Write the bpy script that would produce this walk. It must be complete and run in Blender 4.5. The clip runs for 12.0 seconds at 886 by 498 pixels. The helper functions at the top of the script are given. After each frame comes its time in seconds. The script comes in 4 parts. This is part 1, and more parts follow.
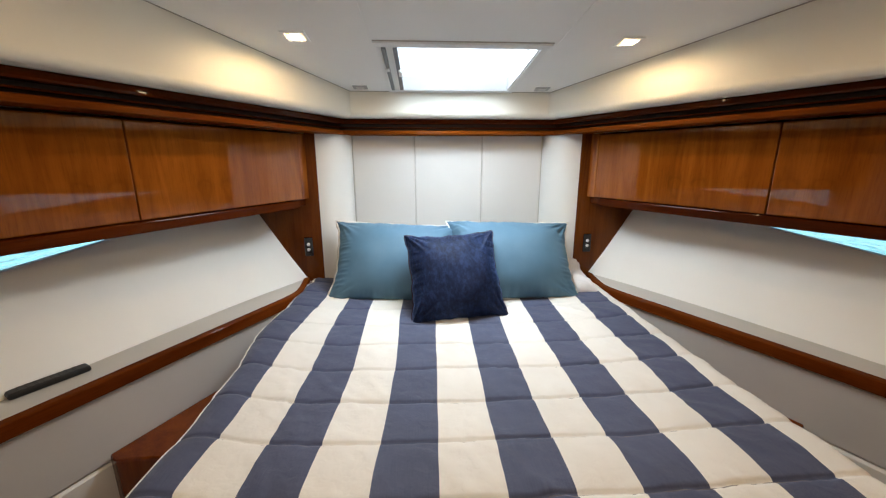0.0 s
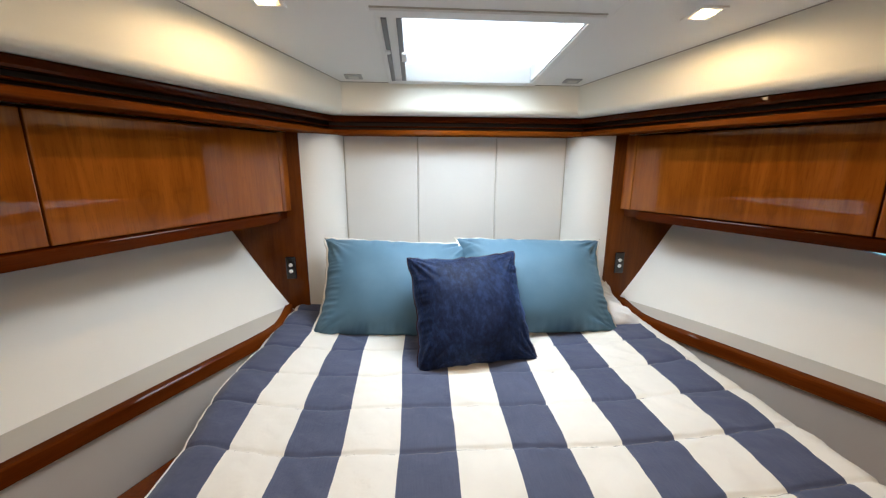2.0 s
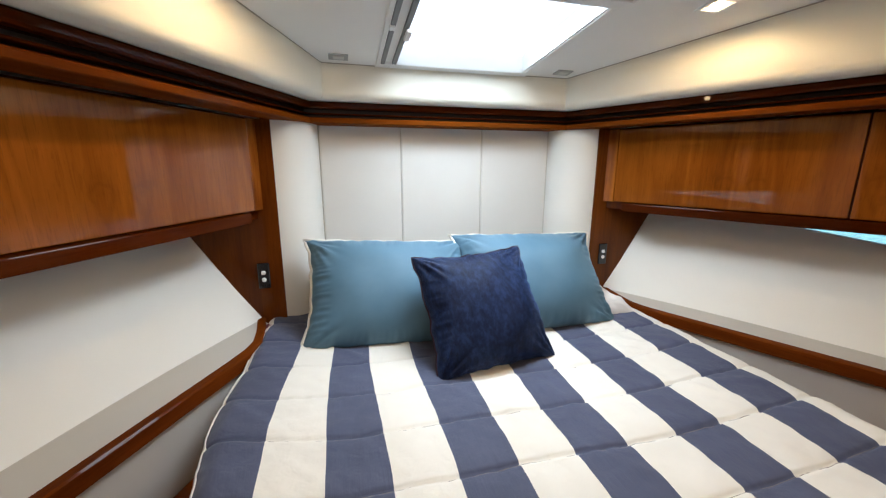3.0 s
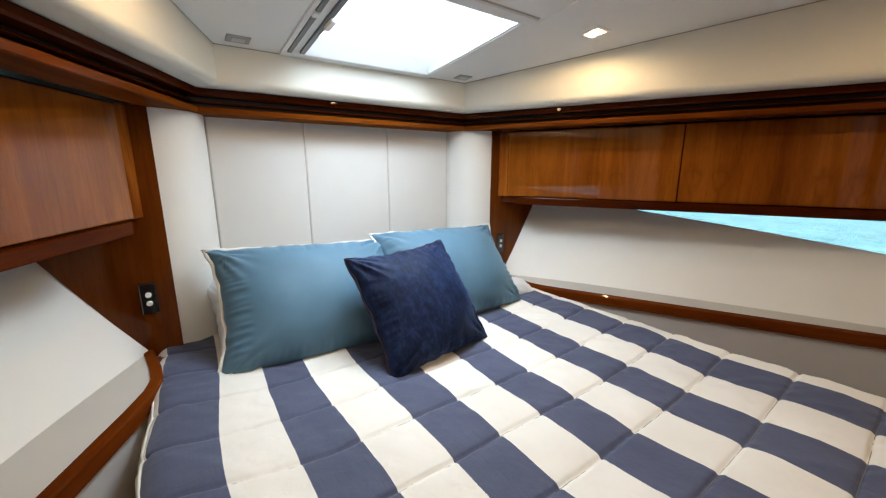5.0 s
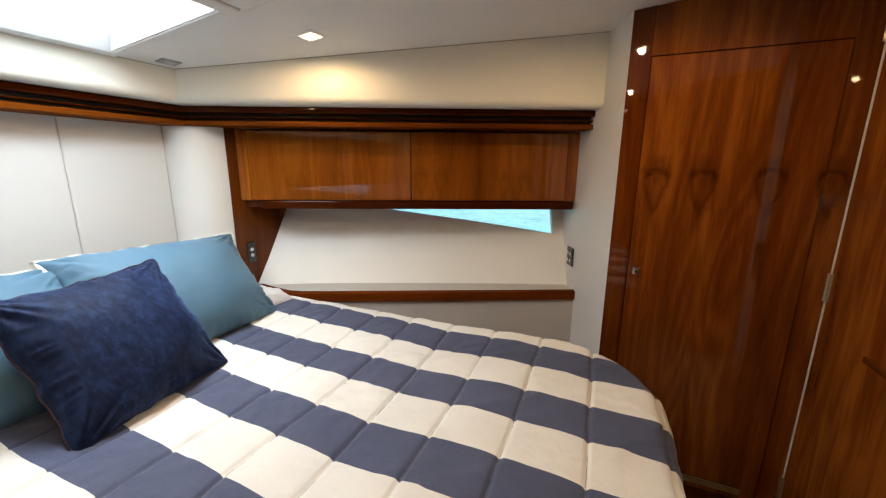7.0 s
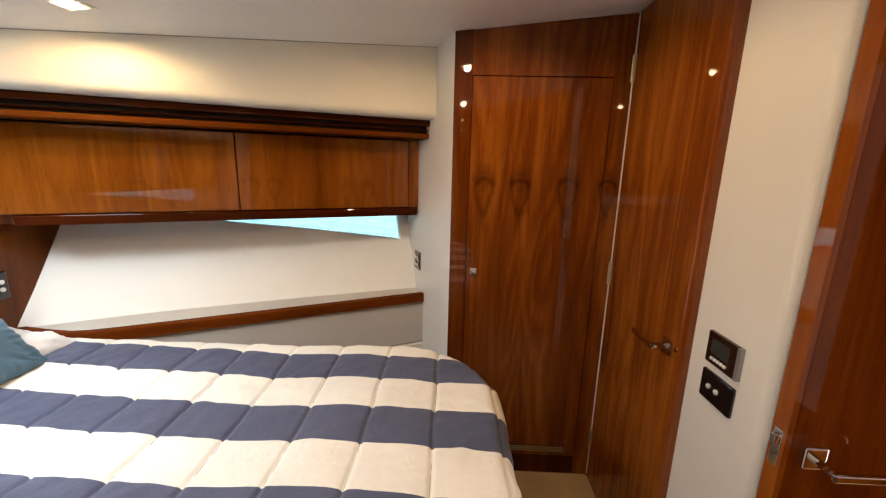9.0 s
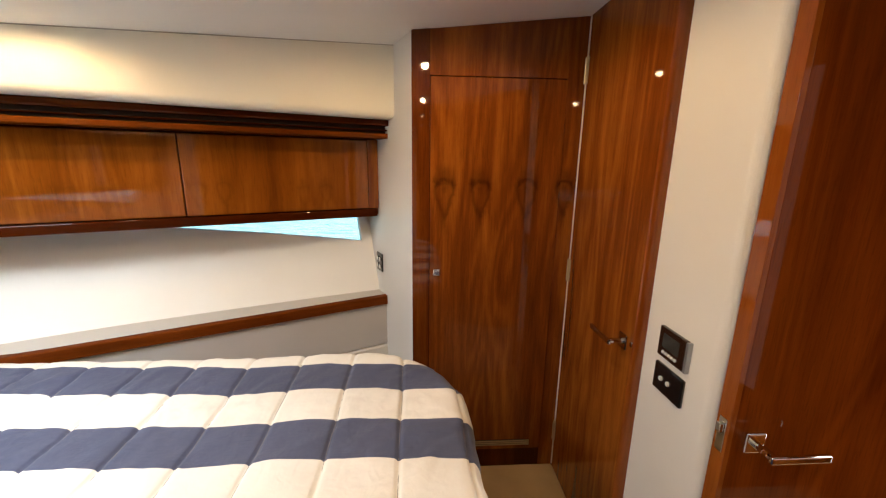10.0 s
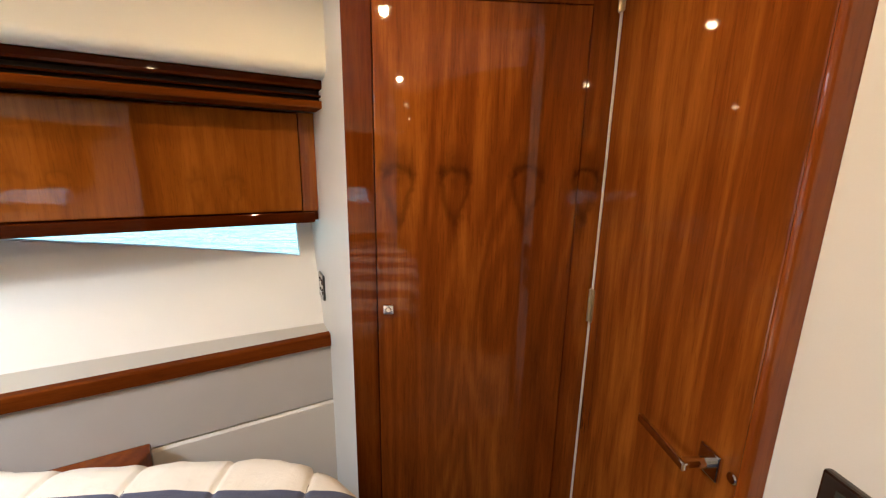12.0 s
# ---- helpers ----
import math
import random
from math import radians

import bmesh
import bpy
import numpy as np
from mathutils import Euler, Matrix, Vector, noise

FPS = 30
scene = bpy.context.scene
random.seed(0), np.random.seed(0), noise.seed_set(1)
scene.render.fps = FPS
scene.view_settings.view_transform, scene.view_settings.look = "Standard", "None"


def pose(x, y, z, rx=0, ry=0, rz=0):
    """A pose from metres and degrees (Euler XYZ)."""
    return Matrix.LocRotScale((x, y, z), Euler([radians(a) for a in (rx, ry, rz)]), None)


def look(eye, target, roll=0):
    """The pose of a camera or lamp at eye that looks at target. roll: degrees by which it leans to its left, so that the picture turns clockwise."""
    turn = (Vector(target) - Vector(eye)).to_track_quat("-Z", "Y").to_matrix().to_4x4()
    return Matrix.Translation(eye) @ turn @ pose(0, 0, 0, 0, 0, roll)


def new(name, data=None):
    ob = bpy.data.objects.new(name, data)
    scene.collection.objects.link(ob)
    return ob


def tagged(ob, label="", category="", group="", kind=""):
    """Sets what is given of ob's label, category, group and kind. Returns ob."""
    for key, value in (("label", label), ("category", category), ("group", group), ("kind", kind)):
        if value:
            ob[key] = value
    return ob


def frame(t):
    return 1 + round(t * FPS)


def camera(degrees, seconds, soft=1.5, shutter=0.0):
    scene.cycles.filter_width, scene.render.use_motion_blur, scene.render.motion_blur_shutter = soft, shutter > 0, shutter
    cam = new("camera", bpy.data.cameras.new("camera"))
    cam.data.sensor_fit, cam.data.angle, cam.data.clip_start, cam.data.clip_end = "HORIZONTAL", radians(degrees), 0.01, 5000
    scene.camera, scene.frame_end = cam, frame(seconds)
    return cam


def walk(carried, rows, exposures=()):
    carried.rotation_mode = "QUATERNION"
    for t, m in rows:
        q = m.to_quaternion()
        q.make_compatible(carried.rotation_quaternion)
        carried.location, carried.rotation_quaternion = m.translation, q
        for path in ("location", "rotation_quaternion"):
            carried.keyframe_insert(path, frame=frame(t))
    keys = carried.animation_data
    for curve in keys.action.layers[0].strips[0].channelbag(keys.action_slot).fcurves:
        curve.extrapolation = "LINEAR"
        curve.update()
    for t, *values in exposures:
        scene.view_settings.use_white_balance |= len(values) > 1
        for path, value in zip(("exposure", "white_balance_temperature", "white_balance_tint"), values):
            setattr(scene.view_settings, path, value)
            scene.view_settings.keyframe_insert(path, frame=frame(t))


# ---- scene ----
cam = camera(98.9, 12.0, soft=1.25)
PATH = [
    (0, (-0.171, 0.031, 1.498), (-0.059, 1.975, 1.04), -0.1),
    (0.5, (-0.14, 0.124, 1.506), (-0.021, 2.067, 1.047), -0.1),
    (1, (-0.094, 0.211, 1.512), (0.024, 2.154, 1.052), 0.1),
    (1.5, (-0.086, 0.294, 1.496), (0.034, 2.241, 1.054), -0.0),
    (2, (-0.222, 0.391, 1.501), (-0.077, 2.338, 1.065), 0.2),
    (2.5, (-0.368, 0.476, 1.482), (-0.037, 2.4, 1.05), 0.2),
    (4.5, (-0.704, 0.624, 1.451), (0.195, 2.36, 1.026), 0.1),
    (5, (-0.719, 0.626, 1.447), (0.418, 2.216, 1.025), -0.1),
    (5.5, (-0.712, 0.613, 1.455), (0.643, 2.017, 1.017), 0.4),
    (6, (-0.669, 0.571, 1.453), (0.847, 1.801, 1.02), 0.4),
    (6.5, (-0.628, 0.532, 1.455), (1.041, 1.545, 1.024), 0.5),
    (7, (-0.585, 0.493, 1.469), (1.21, 1.262, 1.038), 0.4),
    (7.5, (-0.564, 0.479, 1.489), (1.316, 1.001, 1.053), 0.7),
    (9.5, (-0.526, 0.432, 1.506), (1.427, 0.393, 1.076), 1.0),
    (10, (-0.51, 0.431, 1.531), (1.435, 0.306, 1.084), 0.8),
    (10.5, (-0.395, 0.346, 1.504), (1.552, 0.194, 1.069), 1.1),
    (11, (-0.259, 0.22, 1.462), (1.688, 0.073, 1.028), 1.2),
    (11.5, (-0.099, 0.184, 1.422), (1.855, 0.066, 1.013), 1.2),
    (12, (0.071, 0.264, 1.461), (2.021, 0.14, 1.032), 0.9),
]
walk(cam, [(t, look(eye, target, roll)) for t, eye, target, roll in PATH], [(0.0, 0.70, 5950, 7), (4.5, 0.64, 5950, 7), (6.5, 0.66, 6100, 8), (7.5, 0.86, 6300, 9), (9.5, 1.24, 6400, 10), (10.5, 1.42, 6250, 10), (12.0, 1.62, 5950, 9)])

# ---- light ----
world = bpy.data.worlds.new("sky")
scene.world = world
world.use_nodes = True
wn = world.node_tree
sky = wn.nodes.new("ShaderNodeTexSky")
sky.sky_type, sky.sun_disc = "NISHITA", False
sky.sun_elevation, sky.sun_rotation = radians(61), radians(158)
wn.links.new(sky.outputs[0], wn.nodes["Background"].inputs[0])
wn.nodes["Background"].inputs[1].default_value = 0.15


def lamp(name, kind, m, energy, colour, **more):
    data = bpy.data.lights.new(name, kind)
    data.energy, data.color = energy, colour
    for key, value in more.items():
        if key == "size":
            data.size = value
        elif key == "size_y":
            data.shape, data.size_y = "RECTANGLE", value
        elif key == "angle":
            data.angle = value
        elif key == "spot":
            data.spot_size, data.spot_blend = value
        elif key == "spread":
            data.spread = value
        elif key == "soft":
            data.shadow_soft_size = value
    ob = new(name, data)
    ob.matrix_world = m
    return ob


def ceiling_z(y):
    return 1.854 + 0.104 * (2.2 - y)


SLOPE = math.degrees(math.atan(0.104))
lamp("sun", "SUN", look((0, 0, 8), (-1.6, 4.0, 0)), 5.0, (1.0, 0.95, 0.88), angle=radians(0.5))
# daylight that falls through the deck hatch
lamp("hatch_daylight", "AREA", pose(0.015, 1.835, ceiling_z(1.835) + 0.056, -SLOPE, 0, 0), 8.0, (0.90, 0.965, 1.0), size=0.50, size_y=0.36, spread=radians(150))
DOWNLIGHTS = [(-0.605, 1.53), (0.605, 1.53), (-0.58, 0.40), (0.58, 0.40)]
for dx, dy in DOWNLIGHTS:
    lamp("downlight_beam", "SPOT", pose(dx, dy, ceiling_z(dy) - 0.014, 0, 0, 0), 3.6 if dy > 1 else 6.4, (1.0, 0.65, 0.32), spot=(radians(178), 0.40), soft=0.016)
# unseen fill lamp added in the passage to brighten the cabin from aft
lamp("passage_fill", "AREA", look((-0.02, -1.45, 1.15), (-0.02, 0.0, 1.15)), 5.0, (1.0, 0.93, 0.84), size=0.4, size_y=1.7)

# ---- materials ----


def material(name, rough=0.5, metal=0.0, coat=0.0):
    m = bpy.data.materials.new(name)
    m.use_nodes = True
    b = m.node_tree.nodes["Principled BSDF"]
    b.inputs["Roughness"].default_value, b.inputs["Metallic"].default_value = rough, metal
    b.inputs["Coat Weight"].default_value, b.inputs["Coat Roughness"].default_value = coat, 0.03
    return m, m.node_tree, b


def node(tree, kind, **values):
    n = tree.nodes.new(kind)
    for key, value in values.items():
        n.inputs[key].default_value = value
    return n


def ramp(tree, fac, *stops):
    n = tree.nodes.new("ShaderNodeValToRGB")
    e = n.color_ramp.elements
    while len(e) < len(stops):
        e.new(0.5)
    for k, (at, colour) in zip(e, stops):
        k.position, k.color = at, (*colour, 1)
    tree.links.new(fac, n.inputs[0])
    return n.outputs[0]


def calc(tree, op, a, b=None, c=None):
    n = tree.nodes.new("ShaderNodeMath")
    n.operation = op
    for slot, v in zip(n.inputs, (a, b, c)):
        if v is None:
            continue
        if isinstance(v, (int, float)):
            slot.default_value = v
        else:
            tree.links.new(v, slot)
    return n.outputs[0]


def mixed(tree, fac, a, b, mode="MIX"):
    n = tree.nodes.new("ShaderNodeMix")
    n.data_type, n.blend_type = "RGBA", mode
    for slot, v in ((n.inputs[0], fac), (n.inputs[6], a), (n.inputs[7], b)):
        if isinstance(v, (int, float)):
            slot.default_value = v
        elif isinstance(v, tuple):
            slot.default_value = (*v, 1)
        else:
            tree.links.new(v, slot)
    return n.outputs[2]


def place(tree, scale=(1, 1, 1), turn=0.0, source="Object"):
    tc = tree.nodes.new("ShaderNodeTexCoord")
    turned = tree.nodes.new("ShaderNodeMapping")
    turned.inputs["Rotation"].default_value = (0, 0, turn)
    tree.links.new(tc.outputs[source], turned.inputs[0])
    scaled = tree.nodes.new("ShaderNodeMapping")
    scaled.inputs["Scale"].default_value = scale
    tree.links.new(turned.outputs[0], scaled.inputs[0])
    return scaled.outputs[0], turned.outputs[0]


def noisy(tree, where, scale, detail=4.0, rough=0.55, distort=0.0):
    n = node(tree, "ShaderNodeTexNoise", Scale=scale, Detail=detail, Roughness=rough, Distortion=distort)
    tree.links.new(where, n.inputs["Vector"])
    return n.outputs[0]


def bumped(tree, b, height, strength, distance=0.01):
    n = node(tree, "ShaderNodeBump", Strength=strength, Distance=distance)
    tree.links.new(height, n.inputs["Height"])
    tree.links.new(n.outputs[0], b.inputs["Normal"])


def wood(name, dark, mid, light, grain="z", turn=0.0, figure=None, coat=1.0, eye_depth=1.0):
    """Varnished veneer; grain: the axis along which it runs, after a turn about z."""
    m, t, b = material(name, 0.45, 0.0, coat)
    b.inputs["Specular IOR Level"].default_value = 0.0
    along = {"z": (1, 1, 0.06), "x": (0.06, 1, 1), "y": (1, 0.06, 1)}[grain]
    wide = {"z": (1, 1, 0.22), "x": (0.22, 1, 1), "y": (1, 0.22, 1)}[grain]
    fine, raw = place(t, along, turn)
    flame, raw = place(t, wide, turn)
    slow, raw = place(t, {"z": (1, 1, 0.13), "x": (0.13, 1, 1), "y": (1, 0.13, 1)}[grain], turn)
    broad = noisy(t, fine, 7.0, 5.0, 0.6, 0.7)
    figured = noisy(t, flame, 4.5, 3.0, 0.5, 0.5)
    streak = noisy(t, fine, 85.0, 6.0, 0.7, 0.2)
    pore = noisy(t, fine, 260.0, 2.0, 0.5)
    # contour lines of a slow noise: the arches of flat-sawn growth rings
    arch = calc(t, "ADD", 0.5, calc(t, "MULTIPLY", calc(t, "SINE", calc(t, "MULTIPLY", noisy(t, slow, 2.6, 2.0, 0.45, 0.6), 95.0)), 0.5))
    band = noisy(t, slow, 5.0, 2.0, 0.5, 0.4)
    tone = calc(t, "ADD", calc(t, "MULTIPLY", broad, 0.26), calc(t, "ADD", calc(t, "MULTIPLY", streak, 0.20), calc(t, "MULTIPLY", figured, 0.28)))
    tone = calc(t, "ADD", tone, calc(t, "ADD", calc(t, "MULTIPLY", arch, 0.05), calc(t, "MULTIPLY", band, 0.25)))
    colour = ramp(t, tone, (0.34, dark), (0.5, mid), (0.66, light))
    if figure:
        split = t.nodes.new("ShaderNodeSeparateXYZ")
        t.links.new(raw, split.inputs[0])
        wob = calc(t, "SUBTRACT", noisy(t, raw, 22.0, 5.0, 0.62), 0.5)
        gauss = lambda v, width: calc(t, "POWER", 2.718, calc(t, "MULTIPLY", calc(t, "POWER", calc(t, "DIVIDE", v, width), 2.0), -1.0))
        for ey, ez, size in figure:
            side = calc(t, "ABSOLUTE", calc(t, "DIVIDE", calc(t, "ADD", calc(t, "SUBTRACT", split.outputs[1], ey), calc(t, "MULTIPLY", wob, 0.034)), 0.041 * size))
            high = calc(t, "ADD", calc(t, "SUBTRACT", split.outputs[2], ez), calc(t, "MULTIPLY", wob, 0.045))
            up = calc(t, "DIVIDE", calc(t, "MAXIMUM", high, 0.0), 0.046 * size)
            down = calc(t, "DIVIDE", calc(t, "MINIMUM", high, 0.0), 0.112 * size)
            # the eye narrows to a drop below and has a notch above, between two horns
            waist = calc(t, "MAXIMUM", calc(t, "ADD", 1.0, calc(t, "MULTIPLY", down, 0.42)), 0.25)
            across = calc(t, "DIVIDE", side, waist)
            tall = calc(t, "ADD", calc(t, "ADD", up, down), calc(t, "MULTIPLY", gauss(side, 0.45), calc(t, "MULTIPLY", up, 0.12)))
            r = calc(t, "SQRT", calc(t, "ADD", calc(t, "MULTIPLY", across, across), calc(t, "MULTIPLY", tall, tall)))
            ring = calc(t, "MULTIPLY", gauss(calc(t, "SUBTRACT", r, 0.95), 0.27), 0.50)
            inner = calc(t, "MULTIPLY", gauss(r, 0.95), 0.14)
            core = calc(t, "MULTIPLY", calc(t, "MULTIPLY", gauss(side, 0.34), gauss(calc(t, "SUBTRACT", high, 0.006), 0.020 * size)), 0.34)
            smear = calc(t, "MULTIPLY", calc(t, "MULTIPLY", gauss(side, 0.85), gauss(calc(t, "SUBTRACT", high, 0.066 * size), 0.032 * size)), 0.50)
            horn = calc(t, "MULTIPLY", calc(t, "MULTIPLY", gauss(calc(t, "SUBTRACT", side, 0.95), 0.28), gauss(calc(t, "SUBTRACT", high, 0.034 * size), 0.026 * size)), 0.42)
            trail = calc(t, "MULTIPLY", calc(t, "MULTIPLY", gauss(side, 0.30), gauss(calc(t, "ADD", high, 0.145 * size), 0.050 * size)), 0.30)
            mark = calc(t, "ADD", calc(t, "ADD", calc(t, "ADD", ring, inner), calc(t, "ADD", core, smear)), calc(t, "ADD", horn, trail))
            mark = calc(t, "MINIMUM", calc(t, "MULTIPLY", mark, calc(t, "ADD", 0.34, streak)), 0.76)
            mark = calc(t, "MULTIPLY", mark, eye_depth)
            colour = mixed(t, mark, colour, tuple(c * 0.55 for c in dark))
    colour = mixed(t, calc(t, "MULTIPLY", calc(t, "GREATER_THAN", pore, 0.60), 0.16), colour, tuple(c * 0.4 for c in dark))
    t.links.new(colour, b.inputs["Base Color"])
    bumped(t, b, streak, 0.04, 0.002)
    b.inputs["Coat IOR"].default_value = 1.5
    return m


def plain(name, colour, rough=0.6, vary=0.06, weave=900.0, relief=0.12, metal=0.0, coat=0.0, sheen=0.0):
    m, t, b = material(name, rough, metal, coat)
    where, raw = place(t)
    blot = noisy(t, where, 3.0, 4.0)
    grain = noisy(t, where, weave, 2.0)
    shade = calc(t, "ADD", calc(t, "MULTIPLY", blot, 0.7), calc(t, "MULTIPLY", grain, 0.3))
    t.links.new(ramp(t, shade, (0.3, tuple(c * (1 - vary) for c in colour)), (0.7, tuple(min(1, c * (1 + vary)) for c in colour))), b.inputs["Base Color"])
    if relief:
        bumped(t, b, grain, relief, 0.0015)
    b.inputs["Sheen Weight"].default_value = sheen
    return m


SIDE = radians(25)
W_DARK, W_MID, W_LIGHT = (0.052, 0.0092, 0.0014), (0.180, 0.044, 0.0054), (0.375, 0.122, 0.015)
wood_door = wood("varnished_veneer_upright", W_DARK, W_MID, W_LIGHT)
wood_locker = wood("varnished_locker_veneer", (0.115, 0.027, 0.0026), (0.205, 0.056, 0.0050), (0.305, 0.095, 0.011), figure=((1.752, 1.395, 0.6), (1.656, 1.390, 0.6), (1.375, 1.400, 0.65), (1.285, 1.405, 0.6), (0.985, 1.385, 0.6), (0.890, 1.390, 0.6)), eye_depth=0.38)
wood_figured = wood("varnished_veneer_with_eyes", W_DARK, W_MID, W_LIGHT, figure=((0.323, 1.415, 1.0), (0.167, 1.415, 0.95), (-0.034, 1.42, 1.0), (-0.204, 1.42, 0.9)))
R_DARK, R_MID, R_LIGHT = (0.019, 0.0030, 0.0004), (0.052, 0.0090, 0.0009), (0.10, 0.020, 0.0020)
rail_x = wood("varnished_rail_across", R_DARK, R_MID, R_LIGHT, "x", coat=0.15)
rail_r = wood("varnished_rail_starboard", R_DARK, R_MID, R_LIGHT, "y", -SIDE, coat=0.15)
rail_l = wood("varnished_rail_port", R_DARK, R_MID, R_LIGHT, "y", SIDE, coat=0.15)
wood_dark = wood("dark_varnished_panel", R_DARK, R_MID, R_LIGHT, coat=0.5)
head_wood = wood("brown_varnished_head_panel", (0.040, 0.0085, 0.0010), (0.090, 0.021, 0.0023), (0.15, 0.040, 0.0045), coat=0.5)
L_DARK, L_MID, L_LIGHT = (0.052, 0.0095, 0.0010), (0.125, 0.0285, 0.0026), (0.21, 0.056, 0.005)
lip_x = wood("red_varnished_lip_across", L_DARK, L_MID, L_LIGHT, "x", coat=0.15)
lip_r = wood("red_varnished_lip_starboard", L_DARK, L_MID, L_LIGHT, "y", -SIDE, coat=0.15)
lip_l = wood("red_varnished_lip_port", L_DARK, L_MID, L_LIGHT, "y", SIDE, coat=0.15)
# deep red veneer, dark enough to carry the entrance leaf's shade in its colour
wood_deep_red = wood("deep_red_shaded_veneer", (0.050, 0.0072, 0.0005), (0.125, 0.0230, 0.0016), (0.22, 0.050, 0.004), coat=0.8)
wood_stile = wood("dark_red_varnished_stile", (0.036, 0.0056, 0.0006), (0.095, 0.0190, 0.0018), (0.19, 0.048, 0.005))
edge_r = wood("dark_red_ledge_edge_starboard", (0.05, 0.009, 0.0012), (0.115, 0.024, 0.003), (0.19, 0.046, 0.006), "y", -SIDE, coat=0.12)
edge_l = wood("dark_red_ledge_edge_port", (0.05, 0.009, 0.0012), (0.115, 0.024, 0.003), (0.19, 0.046, 0.006), "y", SIDE, coat=0.12)
trim_red = wood("red_varnished_edge", (0.14, 0.028, 0.0035), (0.22, 0.052, 0.006), (0.31, 0.088, 0.010))
# flat black that stands in for shade in grooves, slots and door gaps
shadow_gap = plain("black_groove_shade", (0.006, 0.004, 0.003), 0.5, 0.1)
joint_mat = plain("dark_grey_joint", (0.42, 0.40, 0.35), 0.7, 0.1)
vinyl = plain("cream_vinyl", (0.78, 0.76, 0.665), 0.5, 0.03, 700.0, 0.10)
liner_mat = plain("ivory_side_lining", (0.82, 0.81, 0.765), 0.5, 0.03, 700.0, 0.10)
corner_mat = plain("pale_cream_corner_vinyl", (0.70, 0.69, 0.65), 0.5, 0.03, 800.0, 0.12)
panel_mat = plain("pale_grey_upholstery", (0.62, 0.61, 0.585), 0.7, 0.03, 1100.0, 0.25)
ceiling_mat = plain("white_headlining", (0.81, 0.805, 0.78), 0.6, 0.02, 600.0, 0.06)
wall_mat = plain("warm_white_wall_lining", (0.74, 0.72, 0.68), 0.55, 0.03, 800.0, 0.15)
ledge_mat = plain("taupe_ledge_vinyl", (0.56, 0.53, 0.48), 0.6, 0.04, 900.0, 0.2)
pad_mat = plain("taupe_suede", (0.50, 0.47, 0.44), 0.85, 0.06, 500.0, 0.2, sheen=0.3)
pad_low = plain("sand_vinyl", (0.66, 0.62, 0.57), 0.6, 0.04, 900.0, 0.15)
carpet = plain("sand_carpet", (0.46, 0.33, 0.165), 0.95, 0.25, 420.0, 1.0, sheen=0.3)
white_plastic = plain("white_plastic", (0.78, 0.78, 0.76), 0.4, 0.02, 300.0, 0.0)
grey_metal = plain("brushed_grey_metal", (0.38, 0.39, 0.40), 0.35, 0.15, 200.0, 0.05, metal=0.8)
track_metal = plain("dull_grey_track", (0.17, 0.175, 0.18), 0.45, 0.15, 200.0, 0.05, metal=0.5)
silver = plain("satin_silver", (0.80, 0.80, 0.79), 0.38, 0.03, 200.0, 0.0, metal=0.35)
chrome = plain("polished_chrome", (0.72, 0.71, 0.69), 0.05, 0.03, 40.0, 0.0, metal=1.0)
black_gloss = plain("black_gloss_plastic", (0.008, 0.008, 0.009), 0.15, 0.2, 100.0, 0.0, coat=0.5)
black_matt = plain("black_matt_plastic", (0.006, 0.006, 0.007), 0.45, 0.2, 300.0, 0.1)
brown_gloss = plain("brown_black_bezel", (0.020, 0.010, 0.007), 0.15, 0.2, 100.0, 0.0, coat=0.6)
lcd = plain("grey_lcd", (0.035, 0.038, 0.036), 0.2, 0.1, 100.0, 0.0)
key_grey = plain("dark_grey_keys", (0.028, 0.028, 0.03), 0.5, 0.1, 100.0, 0.0)
brass = plain("pale_brass_slat", (0.50, 0.42, 0.27), 0.35, 0.1, 200.0, 0.05, metal=0.85)
gasket = plain("cream_gasket", (0.72, 0.66, 0.55), 0.5, 0.05, 300.0, 0.05)
linen = plain("white_linen", (0.74, 0.72, 0.70), 0.85, 0.04, 700.0, 0.3, sheen=0.2)
piping_mat = plain("cream_piping", (0.80, 0.77, 0.70), 0.8, 0.05, 900.0, 0.3)
red_piping = plain("wine_red_piping", (0.03, 0.009, 0.018), 0.8, 0.1, 900.0, 0.3)
red_cotton = plain("wine_red_cotton", (0.11, 0.012, 0.018), 0.8, 0.1, 700.0, 0.3)
# colour of the shade line in the quilt's creases
crease_shade_mat = plain("grey_brown_crease_shade", (0.22, 0.20, 0.19), 0.8, 0.15)
mattress_mat = plain("white_mattress_ticking", (0.7, 0.68, 0.64), 0.85, 0.04, 500.0, 0.3)


def lamp_glass(name, colour, strength):
    m, t, b = material(name, 0.3)
    b.inputs["Base Color"].default_value = (0.8, 0.8, 0.8, 1)
    b.inputs["Emission Color"].default_value = (*colour, 1)
    b.inputs["Emission Strength"].default_value = strength
    return m


glow = lamp_glass("lit_lamp_bulb", (1.0, 0.80, 0.48), 30.0)
glow_rim = lamp_glass("lit_lamp_lens", (1.0, 0.50, 0.15), 1.6)
lens_off = plain("frosted_lens_unlit", (0.55, 0.55, 0.53), 0.3, 0.05, 200.0, 0.0)


def glass():
    m, t, b = material("window_glass", 0.0)
    b.inputs["Base Color"].default_value = (0.93, 0.98, 0.98, 1)
    b.inputs["Transmission Weight"].default_value = 1.0
    b.inputs["IOR"].default_value = 1.02
    return m


glass_mat = glass()


